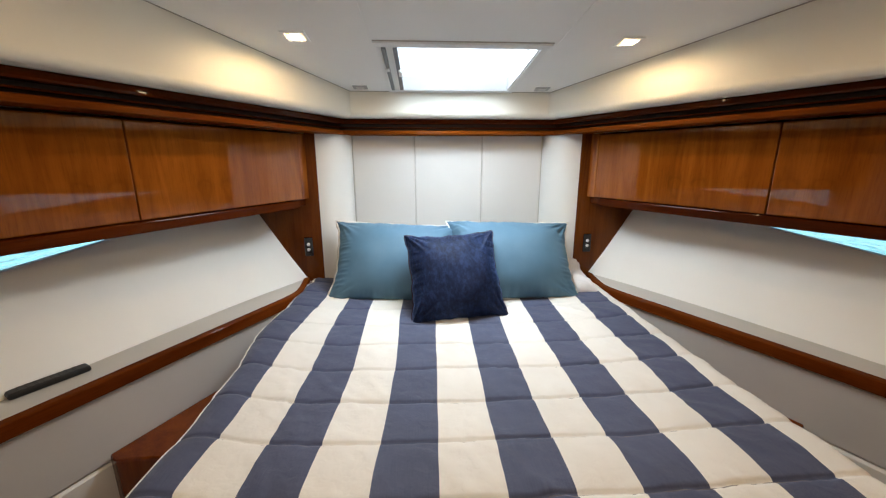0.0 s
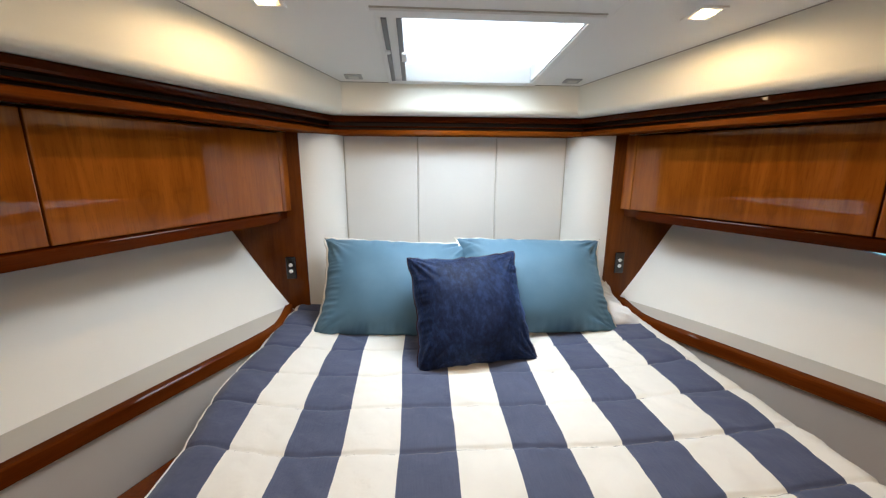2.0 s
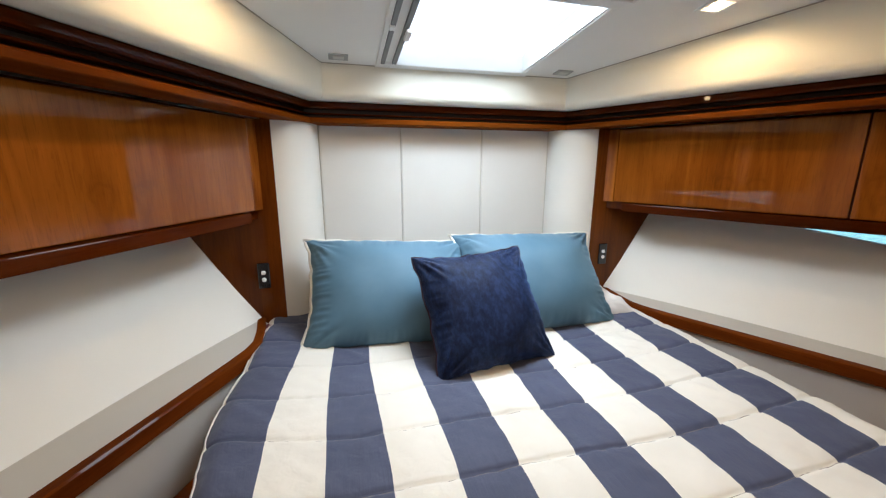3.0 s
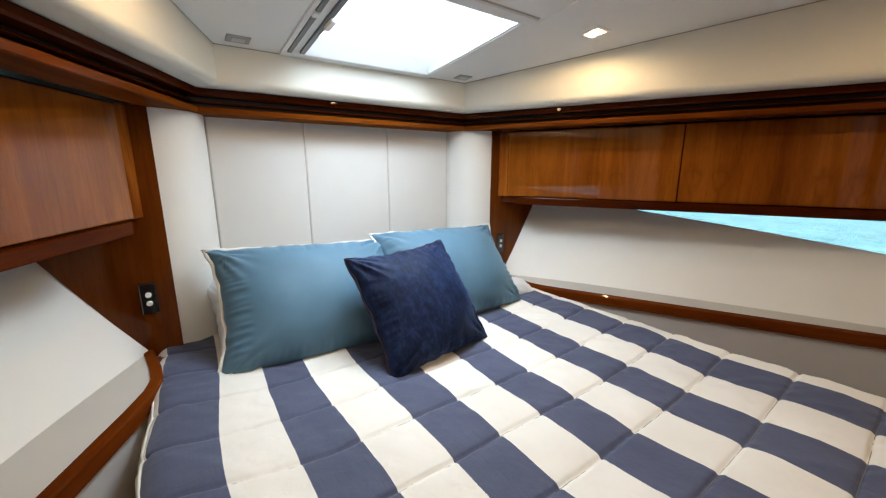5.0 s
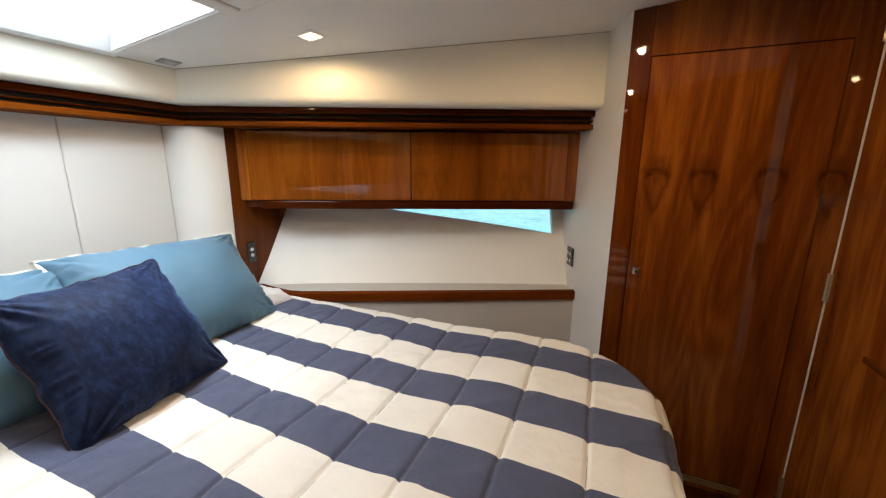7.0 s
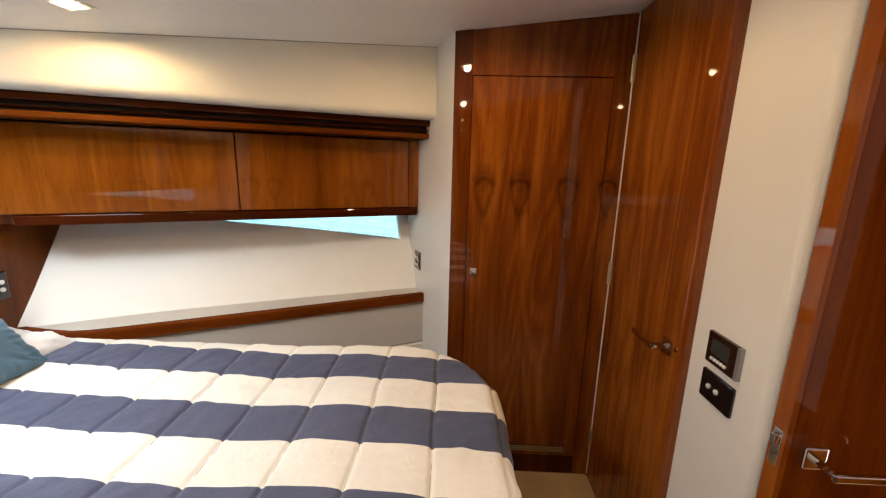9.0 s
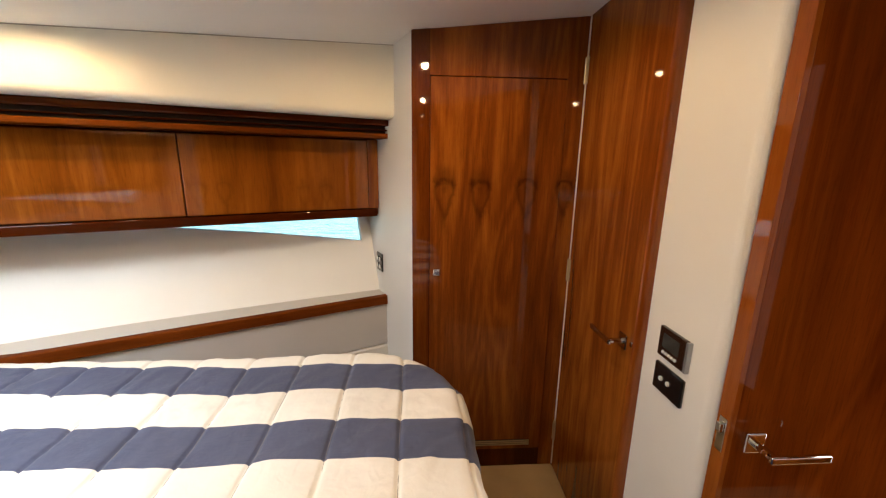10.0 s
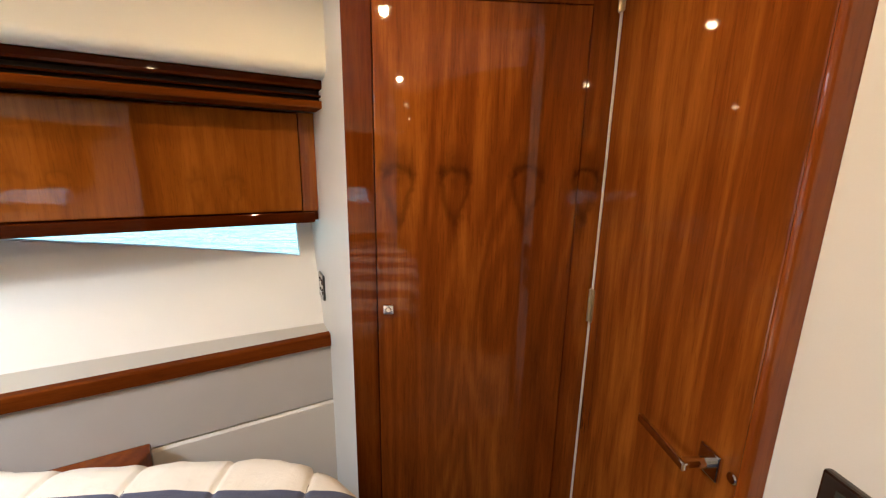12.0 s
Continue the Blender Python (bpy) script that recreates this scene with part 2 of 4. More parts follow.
def frosted_acrylic():
    m, t, b = material("frosted_acrylic", 0.4)
    thin = t.nodes.new("ShaderNodeBsdfTranslucent")
    thin.inputs["Color"].default_value = (0.92, 0.96, 0.98, 1)
    t.links.new(thin.outputs[0], t.nodes["Material Output"].inputs["Surface"])
    return m


frosted = frosted_acrylic()


def teal_satin():
    m, t, b = material("teal_satin", 0.62)
    b.inputs["Specular IOR Level"].default_value = 0.3
    where, raw = place(t)
    weave = noisy(t, where, 1400.0, 2.0)
    soft = noisy(t, where, 6.0, 4.0)
    t.links.new(ramp(t, soft, (0.3, (0.080, 0.160, 0.235)), (0.7, (0.101, 0.190, 0.270))), b.inputs["Base Color"])
    b.inputs["Sheen Weight"].default_value, b.inputs["Sheen Roughness"].default_value = 0.35, 0.35
    b.inputs["Sheen Tint"].default_value = (0.6, 0.85, 1.0, 1)
    bumped(t, b, weave, 0.12, 0.001)
    return m


def velvet():
    m, t, b = material("navy_velvet", 0.62)
    where, raw = place(t, (1, 1, 1))
    brushed, raw = place(t, (1.0, 1.0, 0.6))
    nap = calc(t, "ADD", calc(t, "MULTIPLY", noisy(t, brushed, 50.0, 9.0, 0.75, 0.2), 0.75), calc(t, "MULTIPLY", noisy(t, where, 7.0, 3.0), 0.25))
    fuzz = noisy(t, where, 900.0, 2.0)
    t.links.new(ramp(t, nap, (0.40, (0.003, 0.006, 0.024)), (0.5, (0.006, 0.014, 0.049)), (0.60, (0.014, 0.030, 0.088))), b.inputs["Base Color"])
    b.inputs["Sheen Weight"].default_value, b.inputs["Sheen Roughness"].default_value = 0.55, 0.3
    b.inputs["Sheen Tint"].default_value = (0.16, 0.27, 0.62, 1)
    b.inputs["Specular IOR Level"].default_value = 0.18
    bumped(t, b, calc(t, "ADD", calc(t, "MULTIPLY", fuzz, 0.25), nap), 0.6, 0.004)
    return m


STRIPE = 0.1440


def striped_cotton():
    m, t, b = material("striped_quilt_cotton", 0.75)
    uv = t.nodes.new("ShaderNodeUVMap")
    split = t.nodes.new("ShaderNodeSeparateXYZ")
    t.links.new(uv.outputs[0], split.inputs[0])
    wave = noisy(t, uv.outputs[0], 5.0, 2.0)
    u = calc(t, "ADD", split.outputs[0], calc(t, "MULTIPLY", calc(t, "SUBTRACT", wave, 0.5), 0.006))
    u = calc(t, "SUBTRACT", u, calc(t, "MULTIPLY", calc(t, "SUBTRACT", split.outputs[1], 1.2), 0.033))
    # the cloth is pulled askew at the port side of the head
    side = calc(t, "MINIMUM", calc(t, "MAXIMUM", calc(t, "MULTIPLY", calc(t, "ADD", split.outputs[0], 0.08), -4.0), 0.0), 1.0)
    side = calc(t, "SUBTRACT", side, calc(t, "MAXIMUM", calc(t, "MINIMUM", calc(t, "MULTIPLY", calc(t, "ADD", split.outputs[0], 0.45), -8.0), 1.6), 0.0))
    head = calc(t, "MINIMUM", calc(t, "MAXIMUM", calc(t, "MULTIPLY", calc(t, "SUBTRACT", split.outputs[1], 1.25), 2.2), 0.0), 1.0)
    u = calc(t, "ADD", u, calc(t, "MULTIPLY", calc(t, "MULTIPLY", side, head), 0.030))
    k = calc(t, "FRACT", calc(t, "DIVIDE", calc(t, "ADD", u, 0.125), 2 * STRIPE))
    navy = calc(t, "GREATER_THAN", k, 0.5)
    fade = noisy(t, uv.outputs[0], 4.0, 5.0)
    weave = noisy(t, uv.outputs[0], 900.0, 2.0)
    slub_at, raw = place(t, (600, 14, 1), 0.0, "UV")
    slub = noisy(t, slub_at, 1.0, 2.0)
    blue = ramp(t, calc(t, "ADD", calc(t, "MULTIPLY", slub, 0.5), calc(t, "MULTIPLY", fade, 0.5)), (0.30, (0.042, 0.052, 0.100)), (0.70, (0.078, 0.090, 0.158)))
    cream = ramp(t, fade, (0.3, (0.73, 0.695, 0.625)), (0.7, (0.81, 0.78, 0.715)))
    t.links.new(mixed(t, navy, cream, blue), b.inputs["Base Color"])
    b.inputs["Sheen Weight"].default_value = 0.15
    crumple = noisy(t, uv.outputs[0], 26.0, 4.0, 0.6, 0.5)
    bumped(t, b, calc(t, "ADD", calc(t, "MULTIPLY", weave, 0.15), crumple), 0.75, 0.004)
    return m


def sea():
    m, t, b = material("turquoise_sea", 0.12)
    where, raw = place(t, (1.0, 0.45, 1))
    chop = noisy(t, where, 4.0, 4.0, 0.6, 0.8)
    broad = ramp(t, noisy(t, where, 0.6, 3.0), (0.3, (0.17, 0.50, 0.53)), (0.7, (0.26, 0.61, 0.63)))
    flat, raw = place(t, (1.0, 0.2, 1))
    ripple = noisy(t, flat, 4.5, 2.0, 0.5, 0.6)
    dip = calc(t, "MINIMUM", calc(t, "MAXIMUM", calc(t, "MULTIPLY", calc(t, "SUBTRACT", 0.46, ripple), 9.0), 0.0), 0.75)
    t.links.new(mixed(t, dip, broad, (0.045, 0.24, 0.28)), b.inputs["Base Color"])
    bumped(t, b, chop, 1.0, 0.45)
    return m


teal_mat, velvet_mat, quilt_mat, sea_mat = teal_satin(), velvet(), striped_cotton(), sea()

# ---- building helpers ----


def mesh_of(bm, name, mat, smooth=False):
    bmesh.ops.recalc_face_normals(bm, faces=bm.faces[:])
    me = bpy.data.meshes.new(name)
    bm.to_mesh(me)
    bm.free()
    me.materials.append(mat)
    for p in me.polygons:
        p.use_smooth = smooth
    return me


def part(name, bm, mat, parent=None, label="", smooth=False):
    """One mesh object, in world coordinates, under a thing or a part."""
    ob = new(name, mesh_of(bm, name, mat, smooth))
    if parent is not None:
        ob.parent = parent
        ob.matrix_parent_inverse = base_of(parent).inverted()
    return tagged(ob, label)


BASES = {}


def base_of(ob):
    return BASES.get(ob.name, Matrix.Identity(4))


def thing(name, base, label, category, group="", kind=""):
    ob = new(name)
    ob.empty_display_size = 0.1
    ob.matrix_world = Matrix.Translation(base)
    BASES[ob.name] = Matrix.Translation(base)
    return tagged(ob, label, category, group, kind)


def structure(name, bm, mat, label, category, smooth=False):
    return tagged(part(name, bm, mat, None, "", smooth), label, category, "", "structure")


def hull_of(points, bevel=0.0, segments=2):
    """A closed block of eight corners: four below, four above, in the same order round."""
    bm = bmesh.new()
    v = [bm.verts.new(p) for p in points]
    for f in ((0, 1, 2, 3), (4, 5, 6, 7), (0, 1, 5, 4), (1, 2, 6, 5), (2, 3, 7, 6), (3, 0, 4, 7)):
        bm.faces.new([v[i] for i in f])
    bmesh.ops.recalc_face_normals(bm, faces=bm.faces[:])
    if bevel:
        bmesh.ops.bevel(bm, geom=bm.edges[:], offset=bevel, segments=segments, affect="EDGES", profile=0.5)
    return bm


def box(x0, x1, y0, y1, z0, z1, bevel=0.0, m=None, segments=2):
    pts = [Vector(p) for p in ((x0, y0, z0), (x1, y0, z0), (x1, y1, z0), (x0, y1, z0), (x0, y0, z1), (x1, y0, z1), (x1, y1, z1), (x0, y1, z1))]
    return hull_of([m @ p if m else p for p in pts], bevel, segments)


def join(*bms):
    out = bmesh.new()
    for bm in bms:
        me = bpy.data.meshes.new("tmp")
        bm.to_mesh(me)
        bm.free()
        out.from_mesh(me)
        bpy.data.meshes.remove(me)
    return out


def prism(plan, z0, z1, bevel=0.0):
    """An upright block over a plan outline; z1 may be a function of the place."""
    bm = bmesh.new()
    top = z1 if callable(z1) else (lambda x, y: z1)
    lo = [bm.verts.new((x, y, z0)) for x, y in plan]
    hi = [bm.verts.new((x, y, top(x, y))) for x, y in plan]
    bm.faces.new(lo)
    bm.faces.new(hi)
    for i in range(len(plan)):
        j = (i + 1) % len(plan)
        bm.faces.new((lo[i], lo[j], hi[j], hi[i]))
    bmesh.ops.recalc_face_normals(bm, faces=bm.faces[:])
    if bevel:
        bmesh.ops.bevel(bm, geom=bm.edges[:], offset=bevel, segments=2, affect="EDGES", profile=0.5)
    return bm


def swept(rings, closed=True, caps=True):
    """A skin over rings of equal length."""
    bm = bmesh.new()
    vs = [[bm.verts.new(p) for p in r] for r in rings]
    n = len(rings[0])
    for a, b in zip(vs, vs[1:]):
        for i in range(n if closed else n - 1):
            j = (i + 1) % n
            bm.faces.new((a[i], a[j], b[j], b[i]))
    if caps and closed:
        bm.faces.new(vs[0])
        bm.faces.new(vs[-1])
    return bm


def tube(points, radius, sides=8, closed=False):
    pts = [Vector(p) for p in points]
    rings = []
    for i, p in enumerate(pts):
        a = pts[(i - 1) % len(pts)] if closed or i else pts[0]
        b = pts[(i + 1) % len(pts)] if closed or i < len(pts) - 1 else pts[-1]
        d = (b - a).normalized()
        side = d.cross(Vector((0.31, 0.17, 0.93))).normalized()
        up = side.cross(d)
        rings.append([p + (side * math.cos(k * 2 * math.pi / sides) + up * math.sin(k * 2 * math.pi / sides)) * radius for k in range(sides)])
    if closed:
        rings.append(rings[0])
    bm = swept(rings, True, not closed)
    if closed:
        bmesh.ops.remove_doubles(bm, verts=bm.verts[:], dist=1e-6)
    return bm


def disc(m, radius, depth, sides=20, bevel=0.0):
    """A round plug along local z, from 0 to depth."""
    rings = [[m @ Vector((radius * math.cos(k * 2 * math.pi / sides), radius * math.sin(k * 2 * math.pi / sides), z)) for k in range(sides)] for z in (0, depth)]
    if bevel:
        rings = [rings[0], [m @ Vector((radius * math.cos(k * 2 * math.pi / sides), radius * math.sin(k * 2 * math.pi / sides), depth - bevel)) for k in range(sides)],
                 [m @ Vector(((radius - bevel) * math.cos(k * 2 * math.pi / sides), (radius - bevel) * math.sin(k * 2 * math.pi / sides), depth)) for k in range(sides)]]
    return swept(rings)


# ---- plan: right half; the left half mirrors it ----
NX, NY = math.cos(SIDE), math.sin(SIDE)      # outward from the berth's side
UX, UY = math.sin(SIDE), -math.cos(SIDE)     # aft along the side
END = 0.063                                  # the slanting bulkhead


def at(d, u, s=1):
    return (s * (d * NX + u * UX), d * NY + u * UY)


def front_u(d, y):
    """Where a line along the side, d out, meets a plane across the boat."""
    return (d * NY - y) / -UY


BED_Z, LEDGE_Z = 0.797, 0.822
WARD_X, BACK_Y, DOOR_Y = 1.13, -0.272, -0.256
top_of = lambda x, y: ceiling_z(y)

# ---- shell ----
structure("floor", box(-2.3, 2.3, -1.6, 2.6, -0.06, 0.0), carpet, "sand-coloured short-pile carpet on the cabin sole", "floor")


def ceiling():
    bm = bmesh.new()
    hx0, hx1, hy0, hy1 = -0.265, 0.298, 1.60, 2.152
    xs, ys = [-2.3, hx0, hx1, 2.3], [-1.6, hy0, hy1, 2.6]
    for lift in (0.0, 0.06):
        for i in range(3):
            for j in range(3):
                if i == 1 and j == 1:
                    continue
                bm.faces.new([bm.verts.new((x, y, ceiling_z(y) + lift)) for x, y in ((xs[i], ys[j]), (xs[i + 1], ys[j]), (xs[i + 1], ys[j + 1]), (xs[i], ys[j + 1]))])
    rim = ((hx0, hy0), (hx1, hy0), (hx1, hy1), (hx0, hy1))
    for i in range(4):
        a, b = rim[i], rim[(i + 1) % 4]
        bm.faces.new([bm.verts.new(p) for p in ((*a, ceiling_z(a[1])), (*b, ceiling_z(b[1])), (*b, ceiling_z(b[1]) + 0.06), (*a, ceiling_z(a[1]) + 0.06))])
    bmesh.ops.remove_doubles(bm, verts=bm.verts[:], dist=1e-5)
    return bm


structure("ceiling", ceiling(), ceiling_mat, "smooth white sloping headlining with a deck hatch opening", "ceiling")


def sloped(x0, x1, y0, y1, drop, thick, bevel=0.0):
    """A slab that hangs parallel to the ceiling, its top a drop under it."""
    pts = [(x, y, ceiling_z(y) - drop - thick) for x, y in ((x0, y0), (x1, y0), (x1, y1), (x0, y1))]
    pts += [(x, y, ceiling_z(y) - drop) for x, y in ((x0, y0), (x1, y0), (x1, y1), (x0, y1))]
    return hull_of(pts, bevel)


hatch = thing("deck_hatch", (0.02, 1.9, ceiling_z(1.9)), "white-framed deck hatch with bright daylight behind its frosted pane", "hatch")
part("hatch_frame", join(sloped(-0.332, 0.325, 1.566, 1.60, -0.004, 0.012, 0.003), sloped(-0.332, 0.325, 2.152, 2.192, -0.004, 0.012, 0.003),
                         sloped(-0.332, -0.315, 1.60, 2.152, -0.004, 0.012, 0.003), sloped(0.298, 0.325, 1.60, 2.152, -0.004, 0.012, 0.003)), white_plastic, hatch)
part("edge_lip", sloped(-0.340, 0.333, 1.556, 1.567, -0.004, 0.013, 0.002), white_plastic, hatch)
# darker strip beside the lip, coloured as its shadow line
part("edge_shadow", sloped(-0.341, 0.334, 1.551, 1.557, -0.003, 0.006), joint_mat, hatch, "thin dark strip that stands in for the shadow along the lip")
rail = part("blind_track", join(sloped(-0.314, -0.298, 1.602, 2.150, -0.004, 0.014, 0.002), sloped(-0.270, -0.252, 1.602, 2.150, -0.004, 0.012, 0.002)), track_metal, hatch, "grey metal blind track")
part("track_groove", sloped(-0.299, -0.269, 1.602, 2.150, -0.008, 0.006), grey_metal, rail, "paler metal groove floor")
part("blind_catch", sloped(-0.262, -0.243, 1.84, 1.91, 0.006, 0.012, 0.003), white_plastic, hatch, "white plastic blind catch")
part("blind_clip", sloped(-0.318, -0.300, 1.82, 1.845, 0.006, 0.010, 0.002), white_plastic, hatch)
part("reveal", sloped(0.291, 0.298, 1.60, 2.152, -0.074, 0.077), white_plastic, hatch)
part("reveal", sloped(-0.265, -0.258, 1.60, 2.152, -0.074, 0.070), white_plastic, hatch)
part("pane", sloped(-0.29, 0.33, 1.57, 2.18, -0.075, 0.006), frosted, hatch, "frosted white acrylic pane")
for sx in (-1, 1):
    part("panel_joint", join(sloped(sx * 0.352 - 0.003, sx * 0.352 + 0.003, -0.2, 1.574, -0.001, 0.003)), ceiling_mat, hatch)

# outer skins that close the boat round the cabin
for s, side in ((1, "starboard"), (-1, "port")):
    plan = [at(2.02, -1.70, s), at(2.08, -1.70, s), at(2.08, 0.10, s), at(2.02, 0.10, s)]
    structure("wall_hull_" + side, prism(plan, 1.30, lambda x, y: ceiling_z(y) + 0.03), wall_mat, "plain white inner hull side behind the lockers", "wall")
    structure("wall_hull_low_" + side, prism(plan, 0.0, 0.90), wall_mat, "plain white hull side below the windows", "wall")
    plan = [(s * x, y) for x, y in ((1.872, 0.76), (1.94, 0.78), (2.26, -1.55), (2.19, -1.55))]
    structure("wall_quarter_" + side, prism(plan, 0.0, lambda x, y: ceiling_z(y) + 0.03), wall_mat, "plain white hull side behind the wardrobe", "wall")
structure("wall_forward", box(-1.35, 1.35, 2.44, 2.52, 0.0, 1.84), wall_mat, "plain white forward bulkhead behind the headboard", "wall")
structure("wall_aft", box(-2.19, 2.19, -1.6, -1.5, 0.0, 2.22), wood_deep_red, "dark varnished timber wall at the end of the passage", "wall")
structure("wall_passage_port", prism([(-0.62, -1.5), (-0.56, -1.5), (-0.56, -0.333), (-0.62, -0.333)], 0.0, lambda x, y: ceiling_z(y) + 0.03), wood_door, "varnished timber passage wall", "wall")
structure("wall_passage_starboard", prism([(0.262, -1.5), (0.32, -1.5), (0.32, -0.353), (0.262, -0.353)], 0.0, lambda x, y: ceiling_z(y) + 0.03), wall_mat, "plain white passage wall lining", "wall")


def rounded_wall():
    r, plan = 0.03, [(0.535, BACK_Y - 0.08), (0.535, BACK_Y)]
    cx, cy = 0.250 + r, BACK_Y - r
    plan += [(cx + r * math.cos(radians(a)), cy + r * math.sin(radians(a))) for a in range(90, 181, 10)]
    plan += [(0.250, BACK_Y - 0.08)]
    return prism(plan, 0.0, top_of)


structure("wall_switches", rounded_wall(), wall_mat, "warm white lined wall with a rounded corner by the door", "wall")
structure("wall_aft_port", prism([(-WARD_X, BACK_Y), (-0.56, BACK_Y), (-0.56, BACK_Y - 0.06), (-WARD_X, BACK_Y - 0.06)], 0.0, top_of), wood_door, "varnished timber wall beside the passage", "wall")

# ---- headboard and corner pads ----
headboard = thing("headboard", (0, 2.41, 0.5), "pale grey upholstered headboard of three tall panels", "headboard")
for x0, x1 in ((-0.574, -0.206), (-0.203, 0.203), (0.206, 0.574)):
    part("panel", box(x0, x1, 2.398, 2.439, 0.5, 1.66, 0.006), panel_mat, headboard)
part("backing", box(-0.60, 0.60, 2.405, 2.438, 0.5, 1.66), joint_mat, headboard)
for s in (1, -1):
    plan = [(s * 0.578, 2.439)]
    plan += [(s * (0.758 - 0.18 * math.cos(radians(a))), 2.40 - 0.185 * math.sin(radians(a))) for a in range(0, 91, 6)]
    plan += [(s * 0.77, 2.215), (s * 0.77, 2.439)]
    tagged(part("corner_pad", prism(plan, 0.5, 1.66), corner_mat, None, "", True), "rounded cream vinyl corner pad beside the headboard", "corner pad", "corner pads")


def flat_edges(ob, degrees=35):
    me = ob.data
    bm = bmesh.new()
    bm.from_mesh(me)
    for e in bm.edges:
        e.smooth = not (len(e.link_faces) == 2 and e.calc_face_angle(0) > radians(degrees))
    bm.to_mesh(me)
    bm.free()


for ob in [o for o in scene.objects if o.name.startswith("corner_pad")]:
    flat_edges(ob)


# ---- soffit and cornice rail: one profile swept round port, front and starboard ----
def run_points(d, y, z):
    """Corner points of a line d out at the sides and at y across the front."""
    u = front_u(d, y)
    return [(*at(d, END, -1), z), (*at(d, u, -1), z), (*at(d, u), z), (*at(d, END), z)]


def run_piece(i, profile):
    """One straight run of a profile of (d, y, z): 0 port, 1 front, 2 starboard."""
    loops = [run_points(*p) for p in profile]
    return swept([[l[i] for l in loops], [l[i + 1] for l in loops]])


arc = [(1.419 + 0.03 * (1 - math.cos(radians(a))), 2.2 + 0.03 * (1 - math.cos(radians(a))), 1.752 - 0.03 * math.sin(radians(a))) for a in range(0, 91, 15)]
soffit_profile = [(1.419, 2.2, 1.84)] + arc + [(1.62, 2.42, 1.722), (1.62, 2.42, 1.84)]


def soffit(i):
    loops = []
    for d, y, z in soffit_profile:
        pts = run_points(d, y, z)
        if z == 1.84:
            pts = [(px, py, ceiling_z(py) + 0.004) for px, py, pz in pts]
        loops.append(pts)
    return swept([[l[i] for l in loops], [l[i + 1] for l in loops]])


for i, side in enumerate(("port", "forward", "starboard")):
    ob = structure("trim_soffit_" + side, soffit(i), vinyl, "cream vinyl soffit with a rounded lower edge under the ceiling", "soffit", True)
    flat_edges(ob)
    joint = [[(*at(d, END, -1),), (*at(d, front_u(d, y), -1),), (*at(d, front_u(d, y)),), (*at(d, END),)] for d, y in ((1.4165, 2.1975), (1.4195, 2.2005))]
    a, b, c, e = joint[0][i], joint[0][i + 1], joint[1][i + 1], joint[1][i]
    line = [(x, y, ceiling_z(y) + dz) for x, y in (a, b, c, e) for dz in (-0.0032, 0.001)]
    structure("trim_joint_" + side, hull_of(line), joint_mat, "thin dark joint between soffit and ceiling", "trim")
    mats = [(rail_l, lip_l), (rail_x, lip_x), (rail_r, lip_r)][i]
    corn = thing("cornice_rail", run_points(1.53, 2.3, 1.67)[i + 1 if i < 2 else 2], "dark varnished timber cornice rail with two grooves shaded black", "cornice", "cornice rails", "structure")
    part("upper_board", run_piece(i, [(1.500, 2.272, 1.694), (1.496, 2.268, 1.700), (1.496, 2.268, 1.716), (1.500, 2.272, 1.7205), (1.60, 2.40, 1.7205), (1.60, 2.40, 1.694)]), mats[0], corn)
    part("middle_bead", run_piece(i, [(1.516, 2.287, 1.6715), (1.513, 2.284, 1.674), (1.516, 2.287, 1.6775), (1.60, 2.40, 1.6775), (1.60, 2.40, 1.6715)]), mats[0], corn)
    # black sheet between the boards: the grooves' shade as colour
    part("groove", run_piece(i, [(1.545, 2.315, 1.655), (1.545, 2.315, 1.694), (1.60, 2.40, 1.694), (1.60, 2.40, 1.655)]), shadow_gap, corn, "black sheet that stands in for the shade in the grooves")
    part("lower_board", run_piece(i, [(1.512, 2.284, 1.637), (1.508, 2.280, 1.640), (1.508, 2.280, 1.656), (1.512, 2.284, 1.660), (1.62, 2.42, 1.660), (1.62, 2.42, 1.637)]), mats[1], corn, "redder varnished lower lip")

# ---- hull lining with the slit windows ----
LOW = [(0.78, 2.30), (0.853, 2.19), (1.080, 1.768), (1.365, 1.125), (1.548, 0.672), (1.60, 0.50)]


def low_curve(k):
    """Place on the lining's foot, k from 0 (head) to 5 (aft)."""
    i = min(int(k), 4)
    f = k - i
    p = [Vector(LOW[max(0, min(5, j))]) for j in (i - 1, i, i + 1, i + 2)]
    return 0.5 * (2 * p[1] + (p[2] - p[0]) * f + (2 * p[0] - 5 * p[1] + 4 * p[2] - p[3]) * f * f + (3 * p[1] - p[0] - 3 * p[2] + p[3]) * f ** 3)


LIN_TOP = 1.36


def lining_point(k, z, s=1):
    p = low_curve(k)
    flare = (0.30 - 0.018 * k * 1.0) / 0.47 * (z - LEDGE_Z) * (1.0 - 0.03 * k)
    lean = flare * 1.0
    return Vector((s * (p.x + lean * NX), p.y + lean * NY, z))


WIN_AFT, WIN_TIP = 3.885, 1.3


def window_low(k):
    """Height of the window's lower edge; the lining's top where there is none."""
    if k < WIN_TIP or k > WIN_AFT:
        return LIN_TOP
    back = WIN_AFT - k
    return 1.083 + 0.062 * back + 0.011 * back * back


